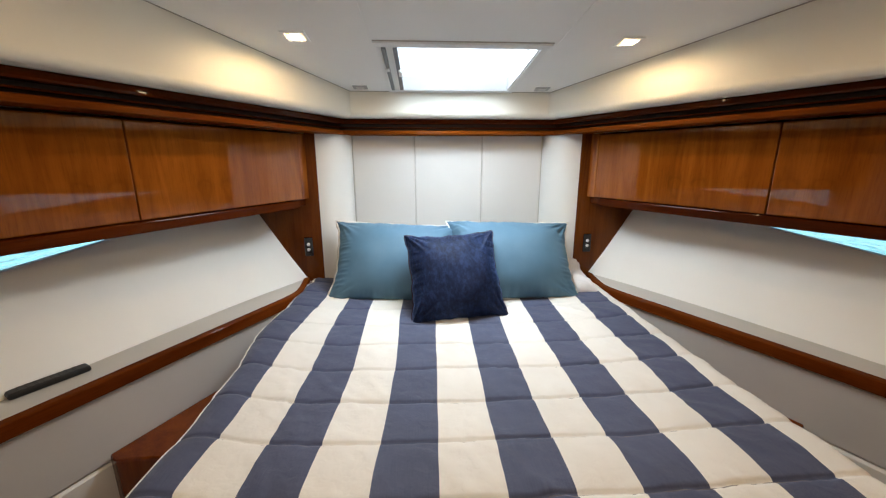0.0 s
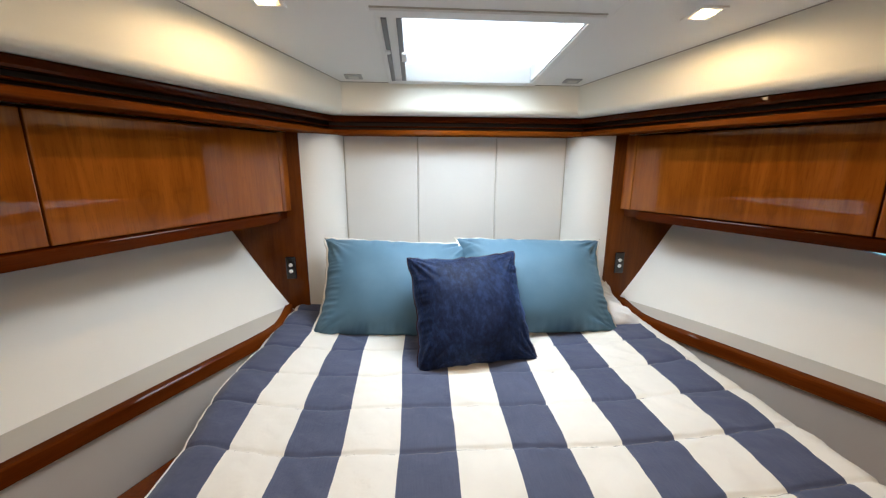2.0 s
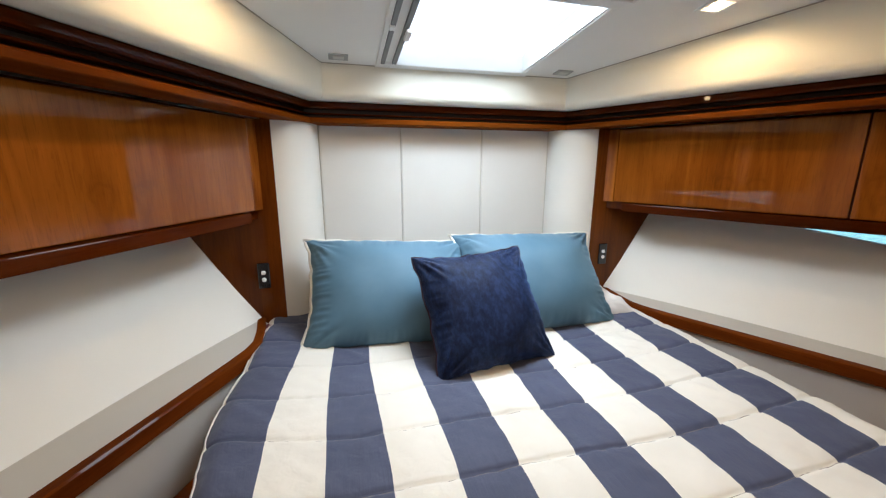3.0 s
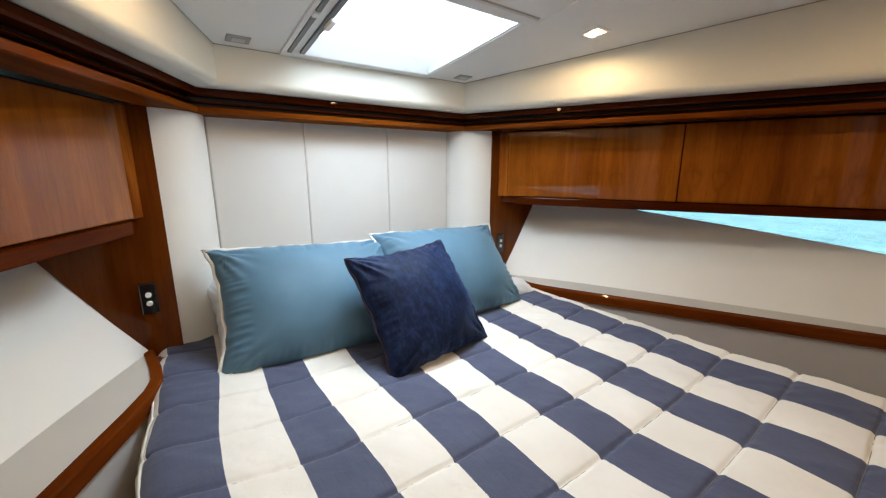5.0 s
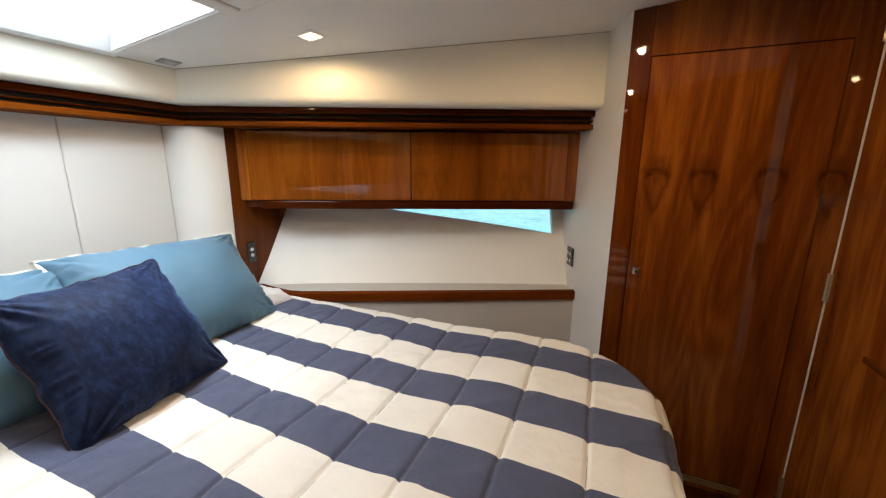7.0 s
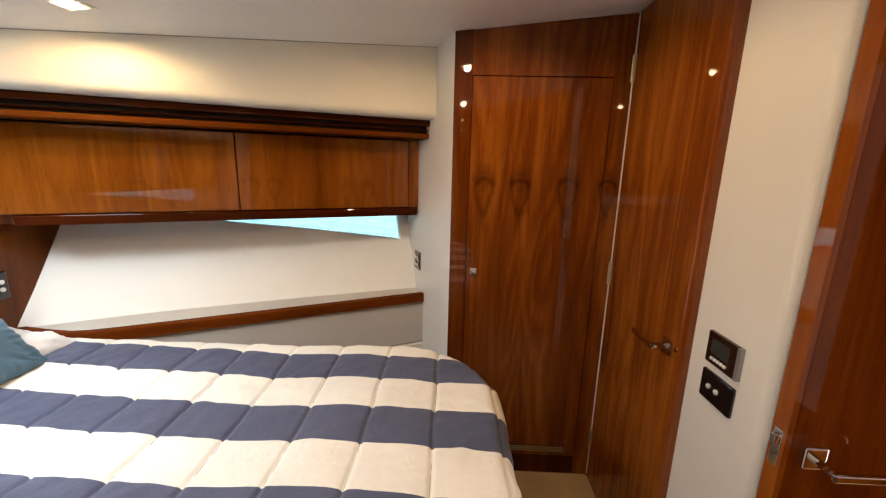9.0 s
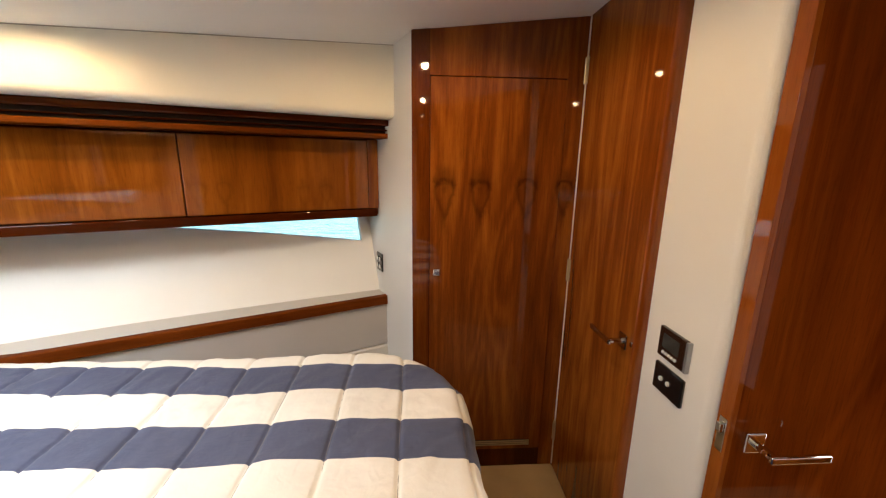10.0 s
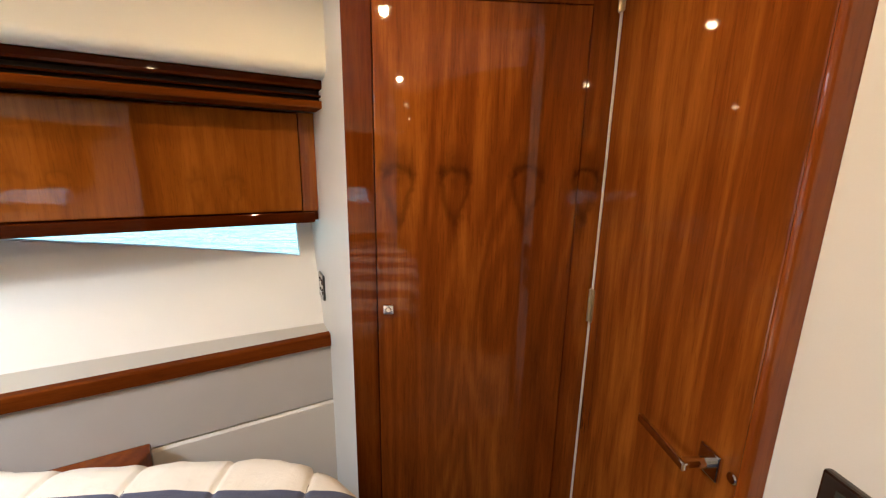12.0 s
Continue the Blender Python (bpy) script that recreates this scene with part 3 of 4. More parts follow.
def lining(s):
    ks = sorted({*np.linspace(0, 5, 51).round(3).tolist(), WIN_AFT, WIN_AFT + 0.0005, WIN_TIP, WIN_TIP - 0.0005})
    bm = bmesh.new()
    cols = []
    for k in ks:
        hi = window_low(k)
        cols.append([bm.verts.new(lining_point(k, LEDGE_Z - 0.03 + (hi - LEDGE_Z + 0.03) * j / 8, s)) for j in range(9)])
    for a, b in zip(cols, cols[1:]):
        for j in range(8):
            bm.faces.new((a[j], b[j], b[j + 1], a[j + 1]))
    geom = bmesh.ops.extrude_face_region(bm, geom=bm.faces[:])
    for v in geom["geom"]:
        if isinstance(v, bmesh.types.BMVert):
            v.co += Vector((s * NX, NY, 0)) * 0.035
    return bm


def window(s):
    ks = np.linspace(WIN_TIP, WIN_AFT + 0.001, 24)
    bm = bmesh.new()
    for off in (0.020, 0.026):
        out = Vector((s * NX, NY, 0)) * off
        lo = [bm.verts.new(lining_point(k, window_low(min(k, WIN_AFT)) - 0.01, s) + out) for k in ks]
        hi = [bm.verts.new(lining_point(k, LIN_TOP, s) + out) for k in ks]
        for i in range(len(ks) - 1):
            bm.faces.new((lo[i], lo[i + 1], hi[i + 1], hi[i]))
    return bm


def seal(s):
    ks = np.linspace(WIN_TIP, WIN_AFT, 30)
    rings = []
    for k in ks:
        p, n = lining_point(k, window_low(k), s), Vector((s * NX, NY, 0))
        rings.append([p + n * 0.004 + Vector((0, 0, 0.003)), p + n * 0.02 + Vector((0, 0, 0.005)), p + n * 0.02 - Vector((0, 0, 0.004)), p + n * 0.004 - Vector((0, 0, 0.004))])
    return swept(rings)


for s, side, num in ((1, "starboard", 1), (-1, "port", 2)):
    structure("wall_lining_" + side, lining(s), liner_mat, "ivory vinyl hull lining that flares outward above the ledge", "wall lining", True)
    flat_edges(bpy.data.objects["wall_lining_" + side])
    win = structure("window_%d" % num, window(s), glass_mat, "narrow wedge-shaped hull window looking onto turquoise water", "window")
    win.visible_shadow = False
    part("window_seal", seal(s), white_plastic, win)

    # ---- ledge with its timber edge, pads below ----
    inner = [(0.835, 2.215), (0.812, 2.06), (0.806, 1.97), (0.822, 1.90), (0.86, 1.81), (1.152, 1.20), (1.448, 0.585)]
    inner = [(s * x, y) for x, y in inner]
    back = [low_curve(k) for k in np.linspace(5, 0.75, 18)]
    plan = inner[:-1] + [(s * 1.452, 0.575)] + [(s * (p.x + 0.01), p.y) for p in back if p.y > 0.6]
    structure("ledge_" + side, prism(plan, LEDGE_Z - 0.045, LEDGE_Z), ledge_mat, "taupe vinyl-covered ledge along the hull beside the berth", "ledge")

    def offset(line, by):
        out = []
        for i, p in enumerate(line):
            a, b = Vector(line[max(0, i - 1)]), Vector(line[min(len(line) - 1, i + 1)])
            d = (b - a).normalized()
            n = Vector((d.y, -d.x)) * -s
            out.append((p[0] + n.x * by, p[1] + n.y * by))
        return out

    def strip(z0, z1, by0, by1, round_by, line=None):
        a, b = offset(line or inner, by0), offset(line or inner, by1)
        rings = []
        for p, q in zip(a, b):
            m = Vector(p).lerp(Vector(q), min(0.9, round_by / abs(by1 - by0)))
            rings.append([(*p, z0 + round_by), (*p, z1 - round_by), (m.x, m.y, z1), (*q, z1), (*q, z0), (m.x, m.y, z0)])
        return swept(rings)

    tagged(part("ledge_edge", strip(LEDGE_Z - 0.046, LEDGE_Z + 0.005, -0.003, 0.028, 0.005), edge_r if s > 0 else edge_l, None, ""), "red-brown varnished timber edge along the ledge", "trim", "", "structure")
    pad_line = inner[3:]
    structure("side_pad_" + side, strip(0.538, LEDGE_Z - 0.046, 0.012, 0.045, 0.008, pad_line), pad_mat, "taupe suede padded panel under the ledge", "padded panel")
    structure("side_panel_" + side, strip(0.0, 0.536, 0.008, 0.045, 0.008, pad_line), pad_low, "sand-coloured vinyl panel beside the berth", "padded panel")
    step = prism([(s * 0.80, 1.105), (s * 1.150, 1.105), (s * 1.188, 1.13), (s * 0.90, 1.74), (s * 0.80, 1.74)], 0.0, 0.575, 0.008)
    tagged(part("berth_step", step, wood_deep_red, None, ""), "varnished timber locker box wedged between berth and hull side", "step box", "berth steps")

    # ---- timber panel with a socket at the head ----
    def triangle(y0, y1):
        pts = [(s * 0.745, 0.5), (s * 0.80, 0.5), (s * 0.85, LEDGE_Z), (s * 1.09, 1.215), (s * 1.20, 1.40), (s * 1.20, 1.64), (s * 0.745, 1.64)]
        bm = bmesh.new()
        a, b = [bm.verts.new((x, y0, z)) for x, z in pts], [bm.verts.new((x, y1, z)) for x, z in pts]
        bm.faces.new(a)
        bm.faces.new(b)
        for i in range(len(pts)):
            j = (i + 1) % len(pts)
            bm.faces.new((a[i], a[j], b[j], b[i]))
        return bm

    structure("head_panel_" + side, triangle(2.208, 2.232), head_wood, "dark varnished timber panel beside the headboard, cut along the hull", "panel")
    sock = thing("berth_socket", (s * 0.82, 2.205, 1.012), "slim black double switch plate on the timber panel", "switch", "berth switches")
    part("plate", box(s * 0.82 - 0.024, s * 0.82 + 0.024, 2.199, 2.2085, 0.957, 1.067, 0.004), black_gloss, sock)
    for z in (0.996, 1.026):
        part("button", disc(pose(s * 0.82, 2.200, z, 90, 0, 0), 0.009, 0.007, 16, 0.002), silver, sock, "round chrome button")

    # ---- overhead lockers ----
    def slab(d0, d1, u0, u1, z0, z1, bevel=0.0):
        plan = [at(d0, u0, s), at(d0, u1, s), at(d1, u1, s), at(d1, u0, s)]
        return hull_of([(x, y, z0) for x, y in plan] + [(x, y, z1) for x, y in plan], bevel)

    locker = thing("overhead_locker", (*at(1.75, -0.8, s), 1.25), "glossy varnished overhead locker with two lift-up doors", "locker", "overhead lockers")
    part("carcass", join(slab(1.677, 2.02, -1.72, END, 1.252, 1.64)), wood_dark, locker)
    part("stile", slab(1.657, 1.6765, -1.70, -1.613, 1.288, 1.637, 0.002), wood_door, locker)
    part("stile", slab(1.657, 1.6765, 0.007, END - 0.002, 1.288, 1.637, 0.002), wood_door, locker)
    for u0, u1 in ((-1.610, -0.7995), (-0.7945, 0.004)):
        part("locker_door", slab(1.654, 1.6765, u0, u1, 1.290, 1.632, 0.003), wood_locker, locker)
    part("base_board", slab(1.630, 1.70, -1.555, END - 0.02, 1.248, 1.287, 0.004), rail_r if s > 0 else rail_l, locker, "dark lower board")
    part("strip_lamp", slab(1.72, 1.76, -1.50, -1.15, 1.242, 1.2515, 0.003), black_matt, locker)

    # ---- slanting bulkhead beside the wardrobe ----
    a, b = (s * (WARD_X + 0.004), 0.461), at(2.02, END, s)
    plan = [a, b, at(2.02, END + 0.04, s), (s * (WARD_X + 0.004), 0.415)]
    structure("wall_bulkhead_" + side, prism(plan, 0.0, top_of), wall_mat, "warm white lined bulkhead between berth and wardrobe", "wall")

sock = thing("bulkhead_socket", (*at(1.652, END, 1), 0.993), "square black plate with four chrome buttons on the bulkhead", "switch")
turned = Matrix.Translation((*at(1.652, END - 0.001, 1), 0.993)) @ pose(0, 0, 0, 0, 0, 25)
part("plate", box(-0.042, 0.042, 0, 0.009, -0.05, 0.05, 0.003, turned), black_gloss, sock)
for dx in (-0.017, 0.017):
    for dz in (-0.02, 0.02):
        part("button", disc(turned @ pose(dx, 0.008, dz, -90, 0, 0), 0.0125, 0.005, 18, 0.002), chrome, sock, "round chrome button")

# ---- wardrobe ----
for s in (1, -1):
    ward = thing("wardrobe", (s * (WARD_X + 0.2), 0.1, 0), "tall glossy varnished wardrobe with an eye-figured veneer door", "wardrobe", "wardrobes")
    yl, yr = 0.385, -0.18

    def face(y0, y1, z0, z1, x0=0.0, x1=0.022, bevel=0.002):
        xa, xb = sorted((s * (WARD_X + x0), s * (WARD_X + x1)))
        top = z1 if z1 else None
        pts = [(xa, y0, z0), (xb, y0, z0), (xb, y1, z0), (xa, y1, z0)]
        pts += [(x, y, top if top else ceiling_z(y) - 0.001) for x, y, z in pts]
        return hull_of(pts, bevel)

    part("stile", face(yl + 0.0025, 0.462, 0.0, None, -0.004), wood_stile, ward)
    part("stile", face(BACK_Y, yr - 0.0025, 0.0, None, 0.003), wood_figured, ward)
    part("head_rail", face(yr - 0.003, yl + 0.003, 1.872, None, 0.002), wood_figured, ward)
    part("plinth", face(yr - 0.003, yl + 0.003, 0.0, 0.105, 0.004), wood_dark, ward)
    door = part("wardrobe_door", face(yr, yl, 0.108, 1.868, -0.004, 0.018, 0.003), wood_figured, ward)
    # dark sheet behind the door that gives its gaps their shade by colour
    part("edge_shadow", face(yr - 0.004, yl + 0.004, 0.105, 1.873, 0.0225, 0.03, 0), wood_dark, ward)
    part("carcass", prism([(s * (WARD_X + 0.03), 0.41), (s * (WARD_X + 0.03), BACK_Y), (s * 1.98, BACK_Y), (s * 1.90, 0.41)], 0.0, lambda x, y: ceiling_z(y) - 0.002), wood_dark, ward)
    cx = s * (WARD_X - 0.004)
    part("knob", join(box(min(cx, cx - s * 0.007), max(cx, cx - s * 0.007), 0.339, 0.369, 1.033, 1.063, 0.003), disc(pose(cx - s * 0.005, 0.354, 1.048, 0, -90 * s, 0), 0.009, 0.006, 14, 0.002)), chrome, door, "square chrome push catch")
    grille = part("vent_grille", face(-0.125, 0.305, 0.130, 0.163, -0.006, 0.0, 0.001), shadow_gap, door, "slim brass-coloured louvre")
    for z in (0.133, 0.1435, 0.154):
        part("slat", face(-0.125, 0.305, z, z + 0.006, -0.010, -0.004, 0.001), brass, grille)

# ---- door to the bathroom ----
door = thing("door_bathroom", (0.84, DOOR_Y, 0), "closed glossy varnished door with a chrome lever handle", "door", "", "structure")
dx0, dx1 = 0.560, 1.112


def slanted(x0, x1, y0, y1, z0, bevel=0.003, lower=0.0):
    pts = [(x0, y0, z0), (x1, y0, z0), (x1, y1, z0), (x0, y1, z0)]
    return hull_of(pts + [(x, y, ceiling_z(y) - 0.004 - lower) for x, y, z in pts], bevel)


leaf = part("door_leaf", slanted(dx0, dx1, DOOR_Y - 0.03, DOOR_Y + 0.006, 0.012), wood_door, door)
bead = [(0.536, DOOR_Y - 0.04)] + [(0.5465 - 0.0105 * math.cos(radians(a)), DOOR_Y - 0.010 + 0.028 * math.sin(radians(a))) for a in range(0, 181, 12)] + [(0.557, DOOR_Y - 0.04)]
part("door_casing", prism(bead, 0.0, lambda x, y: ceiling_z(y) - 0.004), trim_red, door, "rounded red-brown timber casing")
part("gasket_strip", slanted(dx1 + 0.002, dx1 + 0.009, DOOR_Y - 0.01, DOOR_Y + 0.008, 0.02, 0.001), gasket, door, "thin cream sealing strip")
part("backing", slanted(0.56, WARD_X - 0.001, DOOR_Y - 0.07, DOOR_Y - 0.041, 0.0, 0), shadow_gap, door)
part("jamb", slanted(dx1 + 0.0095, WARD_X - 0.001, DOOR_Y - 0.04, DOOR_Y + 0.004, 0.0, 0.001), wood_dark, door)
for z in (1.90, 1.06, 0.22):
    part("hinge", join(box(dx1 - 0.012, dx1 + 0.012, DOOR_Y + 0.004, DOOR_Y + 0.010, z - 0.05, z + 0.05, 0.001), tube([(dx1 + 0.002, DOOR_Y + 0.012, z - 0.05), (dx1 + 0.002, DOOR_Y + 0.012, z + 0.05)], 0.005)), brass, door, "slim metal hinge")


def lever(name, m, parent):
    """Square rose, round neck and flat lever; local x along the lever, y out of the leaf."""
    rose = part(name, box(-0.023, 0.023, 0, 0.009, -0.025, 0.025, 0.003, m), chrome, parent, "polished chrome lever handle")
    part("neck", tube([m @ Vector((0, 0.008, 0)), m @ Vector((0, 0.060, 0))], 0.010, 12), chrome, rose)
    part("lever", box(-0.012, 0.125, 0.052, 0.063, -0.0085, 0.0085, 0.003, m), chrome, rose)


lever("door_handle", Matrix.Translation((0.611, DOOR_Y + 0.006, 0.961)), door)
part("keyhole", disc(pose(0.567, DOOR_Y + 0.005, 0.968, -90, 0, 0), 0.010, 0.006, 14, 0.002), chrome, door)

# ---- entrance door, folded back along the passage ----
door = thing("door_entrance", (0.21, -0.5, 0), "open glossy varnished entrance door folded back along the passage", "door", "", "structure")
# leaf face darker than the other door: its shade is in the veneer colour
leaf = part("door_leaf", slanted(0.192, 0.226, -0.88, -0.279, 0.012, 0.002, 0.04), wood_deep_red, door)
part("door_edge", slanted(0.1905, 0.2275, -0.279, -0.266, 0.012, 0.001, 0.04), trim_red, door, "paler red varnished door edge")
part("latch_plate", join(box(0.197, 0.219, -0.267, -0.2635, 0.885, 0.970, 0.001), box(0.201, 0.215, -0.264, -0.254, 0.935, 0.958, 0.002)), chrome, door, "chrome latch plate")
lever("door_handle", Matrix.Translation((0.192, -0.330, 0.918)) @ pose(0, 0, 0, 0, 0, 90) @ Matrix.Diagonal((-1, 1, 1, 1)), door)

# ---- wall controls ----
panel = thing("thermostat", (0.408, BACK_Y, 1.03), "brown-black thermostat with a grey display and five buttons", "thermostat")
part("bezel", box(0.350, 0.461, BACK_Y - 0.001, BACK_Y + 0.012, 0.997, 1.086, 0.004), brown_gloss, panel)
part("side_trim", box(0.342, 0.3515, BACK_Y - 0.001, BACK_Y + 0.013, 0.998, 1.085, 0.002), grey_metal, panel, "grey metal side trim")
part("display", box(0.374, 0.441, BACK_Y + 0.010, BACK_Y + 0.0135, 1.028, 1.070, 0.001), lcd, panel, "grey display")
for i in range(5):
    part("button", disc(pose(0.383 + 0.0125 * i, BACK_Y + 0.011, 1.015, -90, 0, 0), 0.0048, 0.005, 12, 0.0015), silver, panel)
panel = thing("light_switch", (0.410, BACK_Y, 0.93), "black gloss switch plate with two round chrome buttons", "switch")
part("plate", box(0.345, 0.464, BACK_Y - 0.001, BACK_Y + 0.010, 0.892, 0.975, 0.004), black_gloss, panel)
for x in (0.398, 0.428):
    part("button", disc(pose(x, BACK_Y + 0.009, 0.934, -90, 0, 0), 0.0072, 0.006, 16, 0.002), silver, panel, "round silver button")
stop = thing("door_stop", (1.095, 0.155, 0.0), "small chrome door stop on the carpet by the wardrobe", "door stop")
part("post", join(disc(pose(1.095, 0.155, 0.0), 0.016, 0.006, 14, 0.002), tube([(1.095, 0.155, 0.004), (1.095, 0.155, 0.055)], 0.006, 10)), chrome, stop)
part("head", disc(pose(1.095, 0.155, 0.053), 0.014, 0.022, 14, 0.005), chrome, stop)

# ---- ceiling lamps ----
for lx, ly in DOWNLIGHTS:
    lit = thing("downlight", (lx, ly, ceiling_z(ly)), "lit square recessed downlight with a pale bezel", "ceiling lamp", "downlights")
    part("bezel", join(*[sloped(lx + a, lx + b, ly + c, ly + e, -0.002, 0.007, 0.0015) for a, b, c, e in ((-0.042, 0.042, -0.042, -0.030), (-0.042, 0.042, 0.030, 0.042), (-0.042, -0.030, -0.030, 0.030), (0.030, 0.042, -0.030, 0.030))]), white_plastic, lit)
    part("lens", sloped(lx - 0.0295, lx + 0.0295, ly - 0.0295, ly + 0.0295, -0.0025, 0.004, 0.001), glow_rim, lit, "amber-lit frosted lens")
    part("bulb", disc(pose(lx, ly, ceiling_z(ly) - 0.0055, SLOPE * -1), 0.019, 0.006, 24, 0.002), glow, lit, "bright round lamp")
for s in (1, -1):
    court = thing("courtesy_light", (s * 0.473, 2.128, ceiling_z(2.128)), "small unlit grey-rimmed courtesy light in the ceiling", "ceiling lamp", "courtesy lights")
    part("bezel", sloped(s * 0.473 - 0.036, s * 0.473 + 0.036, 2.128 - 0.026, 2.128 + 0.026, -0.003, 0.008, 0.002), grey_metal, court)
    part("lens", sloped(s * 0.473 - 0.020, s * 0.473 + 0.020, 2.128 - 0.013, 2.128 + 0.013, 0.004, 0.003, 0.001), lens_off, court)

# ---- the berth ----
HALF, FOOT, CORNER, ROLL = 0.775, 0.335, 0.30, 0.055


def region(inset, z0, z1, bevel):
    a, r = HALF - inset, CORNER - inset
    y0 = FOOT + inset
    plan = [(a, 2.38), (-a, 2.38)]
    plan += [(-a + r - r * math.cos(radians(k)), y0 + r - r * math.sin(radians(k))) for k in range(0, 91, 10)]
    plan += [(a - r + r * math.sin(radians(k)), y0 + r - r * math.cos(radians(k))) for k in range(0, 91, 10)]
    return prism(plan, z0, z1, bevel)


berth = thing("berth", (0, 1.3, 0), "island berth with a mattress on a varnished timber base", "bed")
part("base", region(0.10, 0.0, 0.50, 0.01), wood_dark, berth)
part("mattress", region(0.012, 0.50, BED_Z - 0.025, 0.03), mattress_mat, berth)


for sx in (1, -1):
    part("sheet_corner", box(min(sx * 0.76, sx * 0.828), max(sx * 0.76, sx * 0.828), 2.08, 2.19, BED_Z - 0.05, BED_Z + 0.012, 0.012), red_cotton, berth, "wine-red sheet corner")


def quilt_seam(u, k):
    return 0.846 + 0.181 * k + 0.045 * min(1.0, max(0.0, (-u - 0.30) / 0.45)) ** 2 - 0.004 * math.sin(u * 7) - 0.006 * noise.noise((u * 5, k, 2.2))


def quilt_spot(u, v):
    """Place of a spot of the quilt and how far it hangs out over the mattress edge."""
    ax, ay = abs(u) - (HALF - CORNER), (FOOT + CORNER) - v
    sx = 1 if u >= 0 else -1
    if ax > 0 and ay > 0:
        l = math.hypot(ax, ay)
        sd, n = l - CORNER, Vector((sx * ax / l, -ay / l, 0))
    elif ax > ay:
        sd, n = ax - CORNER, Vector((sx, 0, 0))
    else:
        sd, n = ay - CORNER, Vector((0, -1, 0))
    wave = noise.noise((u * 4.5, v * 4.5, 0.3)) * 0.006 + noise.noise((u * 13, v * 10, 4.1)) * 0.0034
    wave += noise.noise((u * 34, v * 26, 1.7)) * 0.0034 * max(0.0, 0.5 + noise.noise((u * 3, v * 3, 8.0)) + 0.9 * max(0.0, v - 1.5))
    # soft creases that run askew over the cloth
    run = u * 0.8 + v * 0.6 + 0.05 * noise.noise((u * 6, v * 6, 3.0))
    wave += 0.0042 * max(0.0, noise.noise((run * 22, (v - u) * 3.2, 6.0)) - 0.12) * 2
    foot = min(1.0, max(0.0, (1.05 - v) / 0.35))
    lift = 0.024 * min(1.0, abs(u) / HALF) ** 3 * (1 - 0.6 * foot) + 0.025 * foot * foot * (3 - 2 * foot)
    seam = v - quilt_seam(u, round((v - 0.846 - 0.045 * min(1.0, max(0.0, (-u - 0.30) / 0.45)) ** 2) / 0.181))
    puff = -0.0080 * math.exp(-(seam / 0.0050) ** 2) - 0.0024 * math.exp(-(seam / 0.024) ** 2) + 0.002
    puff += noise.noise((u * 46, seam * 26, v * 2)) * 0.0030 * math.exp(-(seam / 0.03) ** 2)
    if sd <= 0:
        p, out = Vector((u, v, BED_Z + lift)), Vector((0, 0, 1))
    else:
        c = Vector((u, v, BED_Z + lift)) - n * sd
        ang = min(sd / ROLL, math.pi / 2)
        more = max(0.0, sd - ROLL * math.pi / 2)
        flare = 0.02 * more + 0.008 * math.sin((u + v) * 16) * min(1, more / 0.15)
        p = c + n * (ROLL * math.sin(ang) + flare) - Vector((0, 0, ROLL * (1 - math.cos(ang)) + more))
        out = n * math.sin(ang) + Vector((0, 0, math.cos(ang)))
    # the port edge bulges out beside the ledge and lies further in towards the foot
    pull = min(1.0, max(0.0, (1.42 - v) / 0.45)) * min(1.0, max(0.0, (-u - 0.45) / 0.3))
    side = min(1.0, max(0.0, (-u - 0.45) / 0.3))
    p.x += 0.028 * pull - 0.026 * side * math.exp(-((v - 1.62) / 0.24) ** 2)
    return p + out * (wave + puff), sd


def quilt():
    """A flat sheet laid over the rounded mattress edge, with stitched channels across it."""
    drop, step, fine = 0.40, 0.0125, 0.005
    reach = ROLL * math.pi / 2 + drop
    us = np.arange(-HALF - reach, HALF + reach + step, step)
    vs = np.arange(FOOT - reach, 2.30, fine)
    bm = bmesh.new()
    uv = bm.loops.layers.uv.new("UVMap")
    grid, far = {}, {}
    for i, u in enumerate(us):
        for j, v in enumerate(vs):
            p, sd = quilt_spot(u, v)
            grid[i, j], far[i, j] = bm.verts.new(p), sd
    for i in range(len(us) - 1):
        for j in range(len(vs) - 1):
            keys = ((i, j), (i + 1, j), (i + 1, j + 1), (i, j + 1))
            if max(far[k] for k in keys) > reach:
                continue
            f = bm.faces.new([grid[k] for k in keys])
            for loop, (a, b) in zip(f.loops, keys):
                loop[uv].uv = (us[a], vs[b])
    loose = [v for v in bm.verts if not v.link_faces]
    bmesh.ops.delete(bm, geom=loose, context="VERTS")
    return bm


spread = tagged(part("quilt", quilt(), quilt_mat, None, "", True), "quilted bedspread in broad navy and cream stripes on the berth", "bedspread")
thick = spread.modifiers.new("thickness", "SOLIDIFY")
thick.thickness, thick.offset = 0.012, -1
for k in range(-2, 8):
    line = [quilt_spot(u, quilt_seam(u, k))[0] + Vector((0, 0, 0.0006)) for u in np.arange(-0.74, 0.745, 0.02)]
    # thin dark tube in each crease, drawn in place of its shadow line
    part("seam", tube(line, 0.0008, 5), crease_shade_mat, spread, "thin grey-brown line that stands in for shade in the seam crease", True)

edge = [quilt_spot(-HALF - 0.052, v)[0] + Vector((0, 0, 0.001)) for v in np.arange(0.68, 2.20, 0.02)]
part("edge_piping", tube(edge, 0.003, 6), piping_mat, spread, "cream piped edge", True)


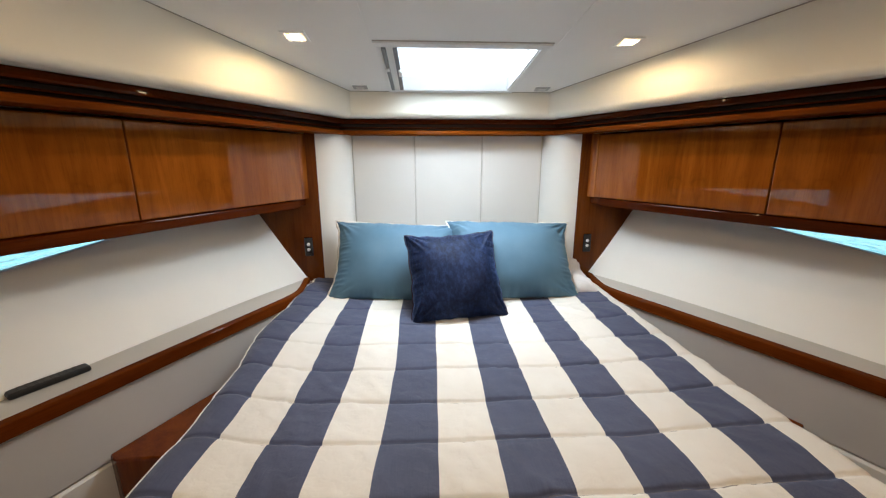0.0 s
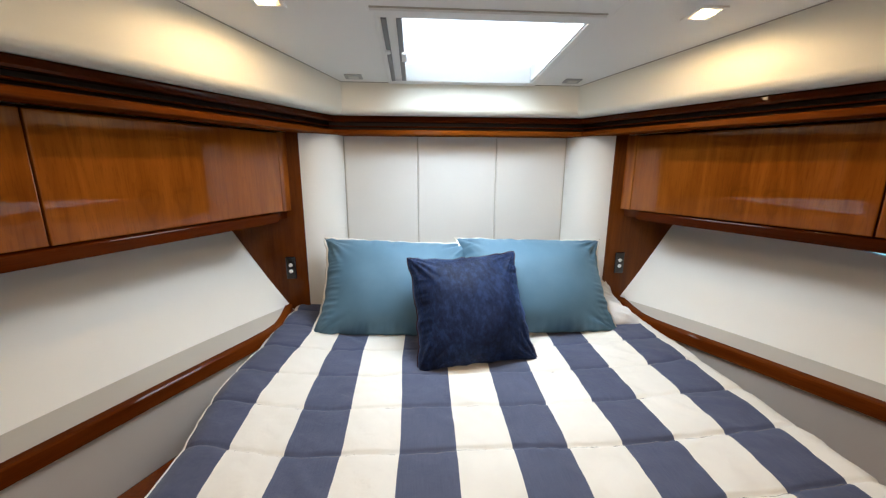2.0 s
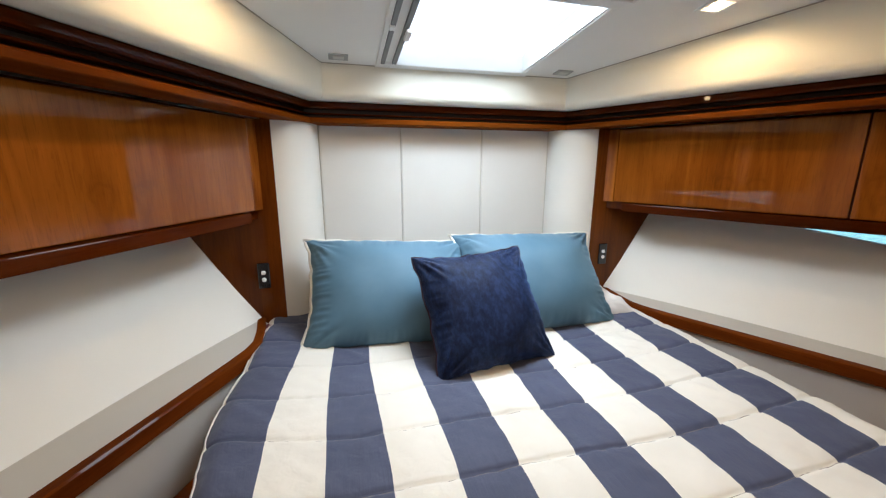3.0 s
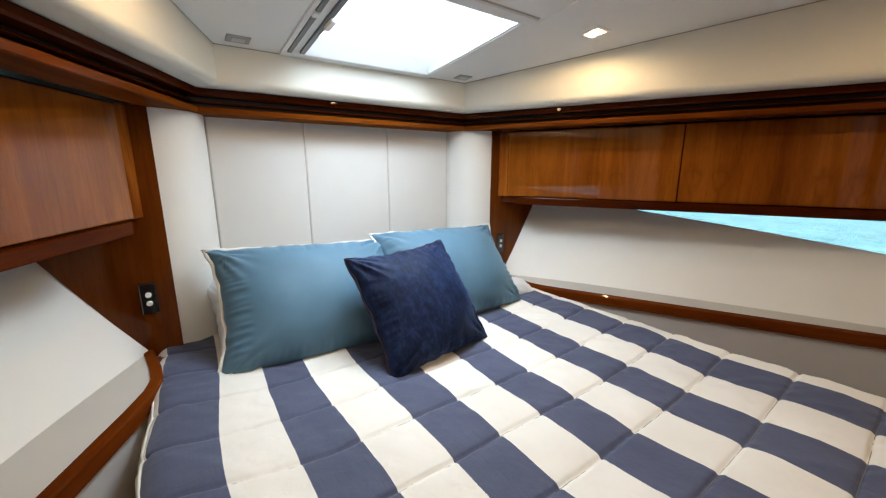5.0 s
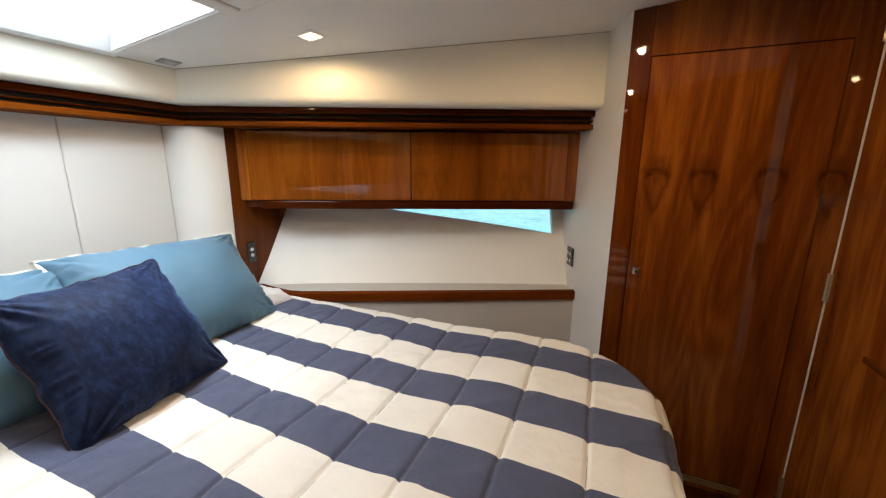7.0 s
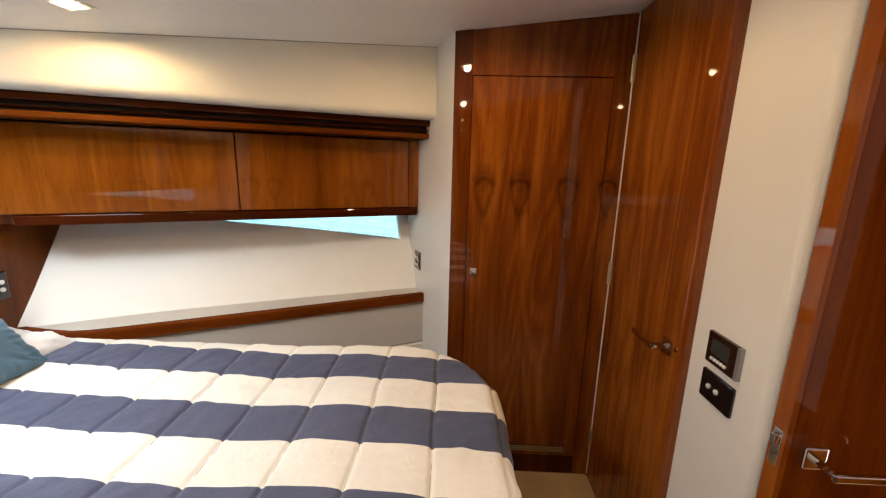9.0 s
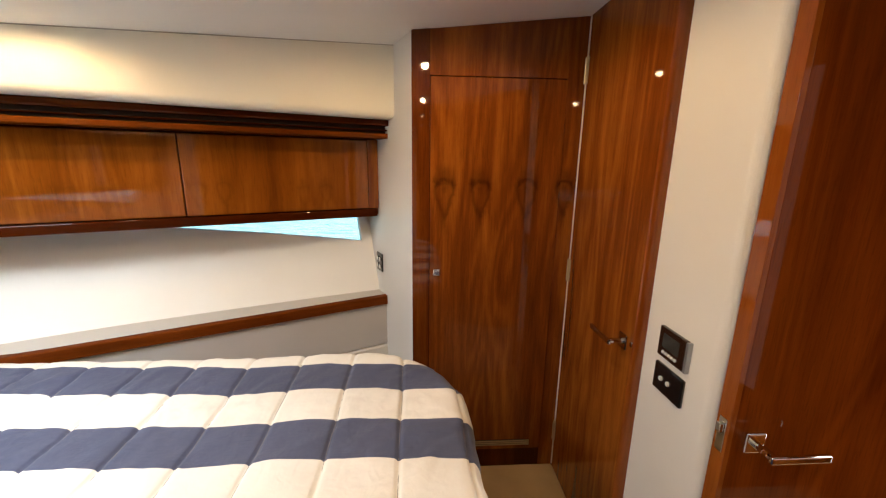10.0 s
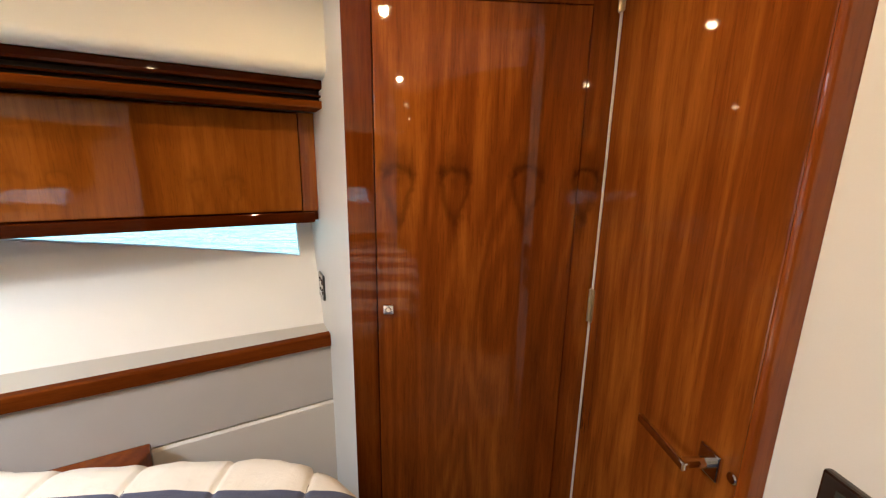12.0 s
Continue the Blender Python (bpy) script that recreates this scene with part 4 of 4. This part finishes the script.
# ---- pillows and cushions ----
def cushion(name, w, h, t, m, mat, label, category, group="", pipe=None, pipe_label="", seed=0.0, wrinkle=0.012, pinch=(0.13, 0.055), plump=0.54, ear=0.006):
    n = 88
    bm = bmesh.new()

    def spot(a, b, sign):
        x = a * w / 2 * (1 - pinch[0] * (1 - abs(b) ** 3.2))
        z = b * h / 2 * (1 - pinch[1] * (1 - abs(a) ** 3.2))
        # rounded dog-ear corners and a seam that wavers a little
        trim = (abs(a) * abs(b)) ** 10
        x -= math.copysign(ear, a) * trim
        z -= math.copysign(ear, b) * trim
        body = max(0.0, (1 - abs(a) ** 2.4) * (1 - abs(b) ** 2.4)) ** plump
        edge = max(abs(a), abs(b))
        rim = max(0.0, edge - 0.55) / 0.45
        near = max(0.0, edge - 0.74) / 0.26
        along, span = (b, h) if abs(a) > abs(b) else (a, w)
        waver = noise.noise((along * span * 14 + seed, seed, (a > 0) + 2.0 * (b > 0))) * 0.007 * rim * rim
        x, z = x + (waver if abs(a) >= abs(b) else 0), z + (waver if abs(b) > abs(a) else 0)
        # creases that fan out of the corners, and short tucks along the seam
        cx, cz = (1 - abs(a)) * w / 2, (1 - abs(b)) * h / 2
        reach = math.hypot(cx, cz)
        fan = noise.noise((math.atan2(cz, cx) * 5 + seed, seed * 2 + (a > 0) * 3, (b > 0) * 3 + sign)) * wrinkle * 1.9 * math.exp(-((reach - 0.06) / 0.07) ** 2)
        fold = noise.noise((along * span * 21 + seed, edge * 1.1, seed + (a > 0) + 2 * (b > 0)))
        tuck = (0.28 - abs(fold)) * wrinkle * (3.0 if abs(a) > abs(b) else 1.5) * near * (1.15 - near)
        dent = noise.noise((a * 1.6 + seed, b * 1.6, sign)) * wrinkle * 1.4
        keep = min(1, body * 3)
        sag = -0.012 * (1 - a * a) if sign > 0 else 0.0
        return Vector((x, -sign * (t / 2 * body + (fan + tuck + dent) * keep), z + sag * body))

    for sign in (1, -1):
        g = [[bm.verts.new(spot(-1 + 2 * i / n, -1 + 2 * j / n, sign)) for j in range(n + 1)] for i in range(n + 1)]
        for i in range(n):
            for j in range(n):
                bm.faces.new((g[i][j], g[i + 1][j], g[i + 1][j + 1], g[i][j + 1]))
    bmesh.ops.remove_doubles(bm, verts=bm.verts[:], dist=1e-5)
    bmesh.ops.recalc_face_normals(bm, faces=bm.faces[:])
    ob = new(name, mesh_of(bm, name, mat, True))
    ob.matrix_world = m
    tagged(ob, label, category, group)
    if pipe:
        ring = []
        for k in range(4 * 26):
            side, f = divmod(k, 26)
            f = -1 + 2 * f / 26
            a, b = ((f, -1), (1, f), (-f, 1), (-1, -f))[side]
            p = spot(a, b, 1)
            ring.append(p + Vector((math.copysign(0.002, a) if abs(a) == 1 else 0, 0.003 * math.sin(k * 0.9 + seed), math.copysign(0.002, b) if abs(b) == 1 else 0)))
        cord = new("piping", mesh_of(tube(ring, 0.0068 if pipe is piping_mat else 0.0026, 7, True), "piping", pipe, True))
        cord.parent = ob
        tagged(cord, pipe_label)
    return ob


def lean(x, y, z, back, yaw=0.0, roll=0.0):
    """Pose of a cushion by its middle, leaning back by that many degrees."""
    return pose(x, y, z, 0, 0, yaw) @ pose(0, 0, 0, -back, 0, 0) @ pose(0, 0, 0, 0, roll, 0)


cushion("sleeping_pillow", 0.64, 0.40, 0.13, lean(-0.36, 2.175, 0.905, 52, 2), linen, "plain white sleeping pillow leaning on the headboard", "pillow", "sleeping pillows", seed=3.1)
cushion("sleeping_pillow", 0.68, 0.40, 0.13, lean(0.465, 2.095, 0.852, 77, -5), linen, "plain white sleeping pillow slumped against the headboard", "pillow", "sleeping pillows", seed=5.3, wrinkle=0.014)
cushion("teal_cushion", 0.712, 0.470, 0.265, lean(-0.312, 2.03, 0.956, 35, 0, 3.2), teal_mat, "long teal satin cushion with cream piping", "cushion", "teal cushions", piping_mat, "cream piped edge", 1.7)
cushion("teal_cushion", 0.712, 0.470, 0.265, lean(0.312, 1.995, 0.971, 39, 1, 1.8), teal_mat, "long teal satin cushion with cream piping, tilted a little", "cushion", "teal cushions", piping_mat, "cream piped edge", 8.2)
cushion("velvet_cushion", 0.470, 0.470, 0.215, lean(-0.016, 1.752, 0.962, 37, 5, -2.0), velvet_mat, "square navy velvet cushion propped on the teal cushions", "cushion", "", red_piping, "dark wine-red piped edge", 4.4, 0.010, (0.13, 0.12), 0.52, 0.012)

# ---- remote control on the port ledge ----
remote = thing("remote_control", (-1.33, 1.155, LEDGE_Z), "slim black remote control lying on the taupe ledge", "remote control")
rm = Matrix.Translation((-1.332, 1.155, LEDGE_Z)) @ pose(0, 0, 0, 0, 0, -32)
part("case", box(-0.023, 0.023, -0.095, 0.095, 0.0, 0.019, 0.007, rm, 3), black_matt, remote)
for i in range(3):
    for j in range(8):
        part("key", box(-0.016 + i * 0.011, -0.006 + i * 0.011, -0.07 + j * 0.018, -0.060 + j * 0.018, 0.018, 0.0205, 0.001, rm), key_grey, remote)

# ---- sea ----
bm = bmesh.new()
bmesh.ops.create_grid(bm, x_segments=2, y_segments=2, size=1500)
bmesh.ops.translate(bm, verts=bm.verts[:], vec=(0, 0, -0.45))
structure("water", bm, sea_mat, "rippled turquoise sea around the boat", "water")
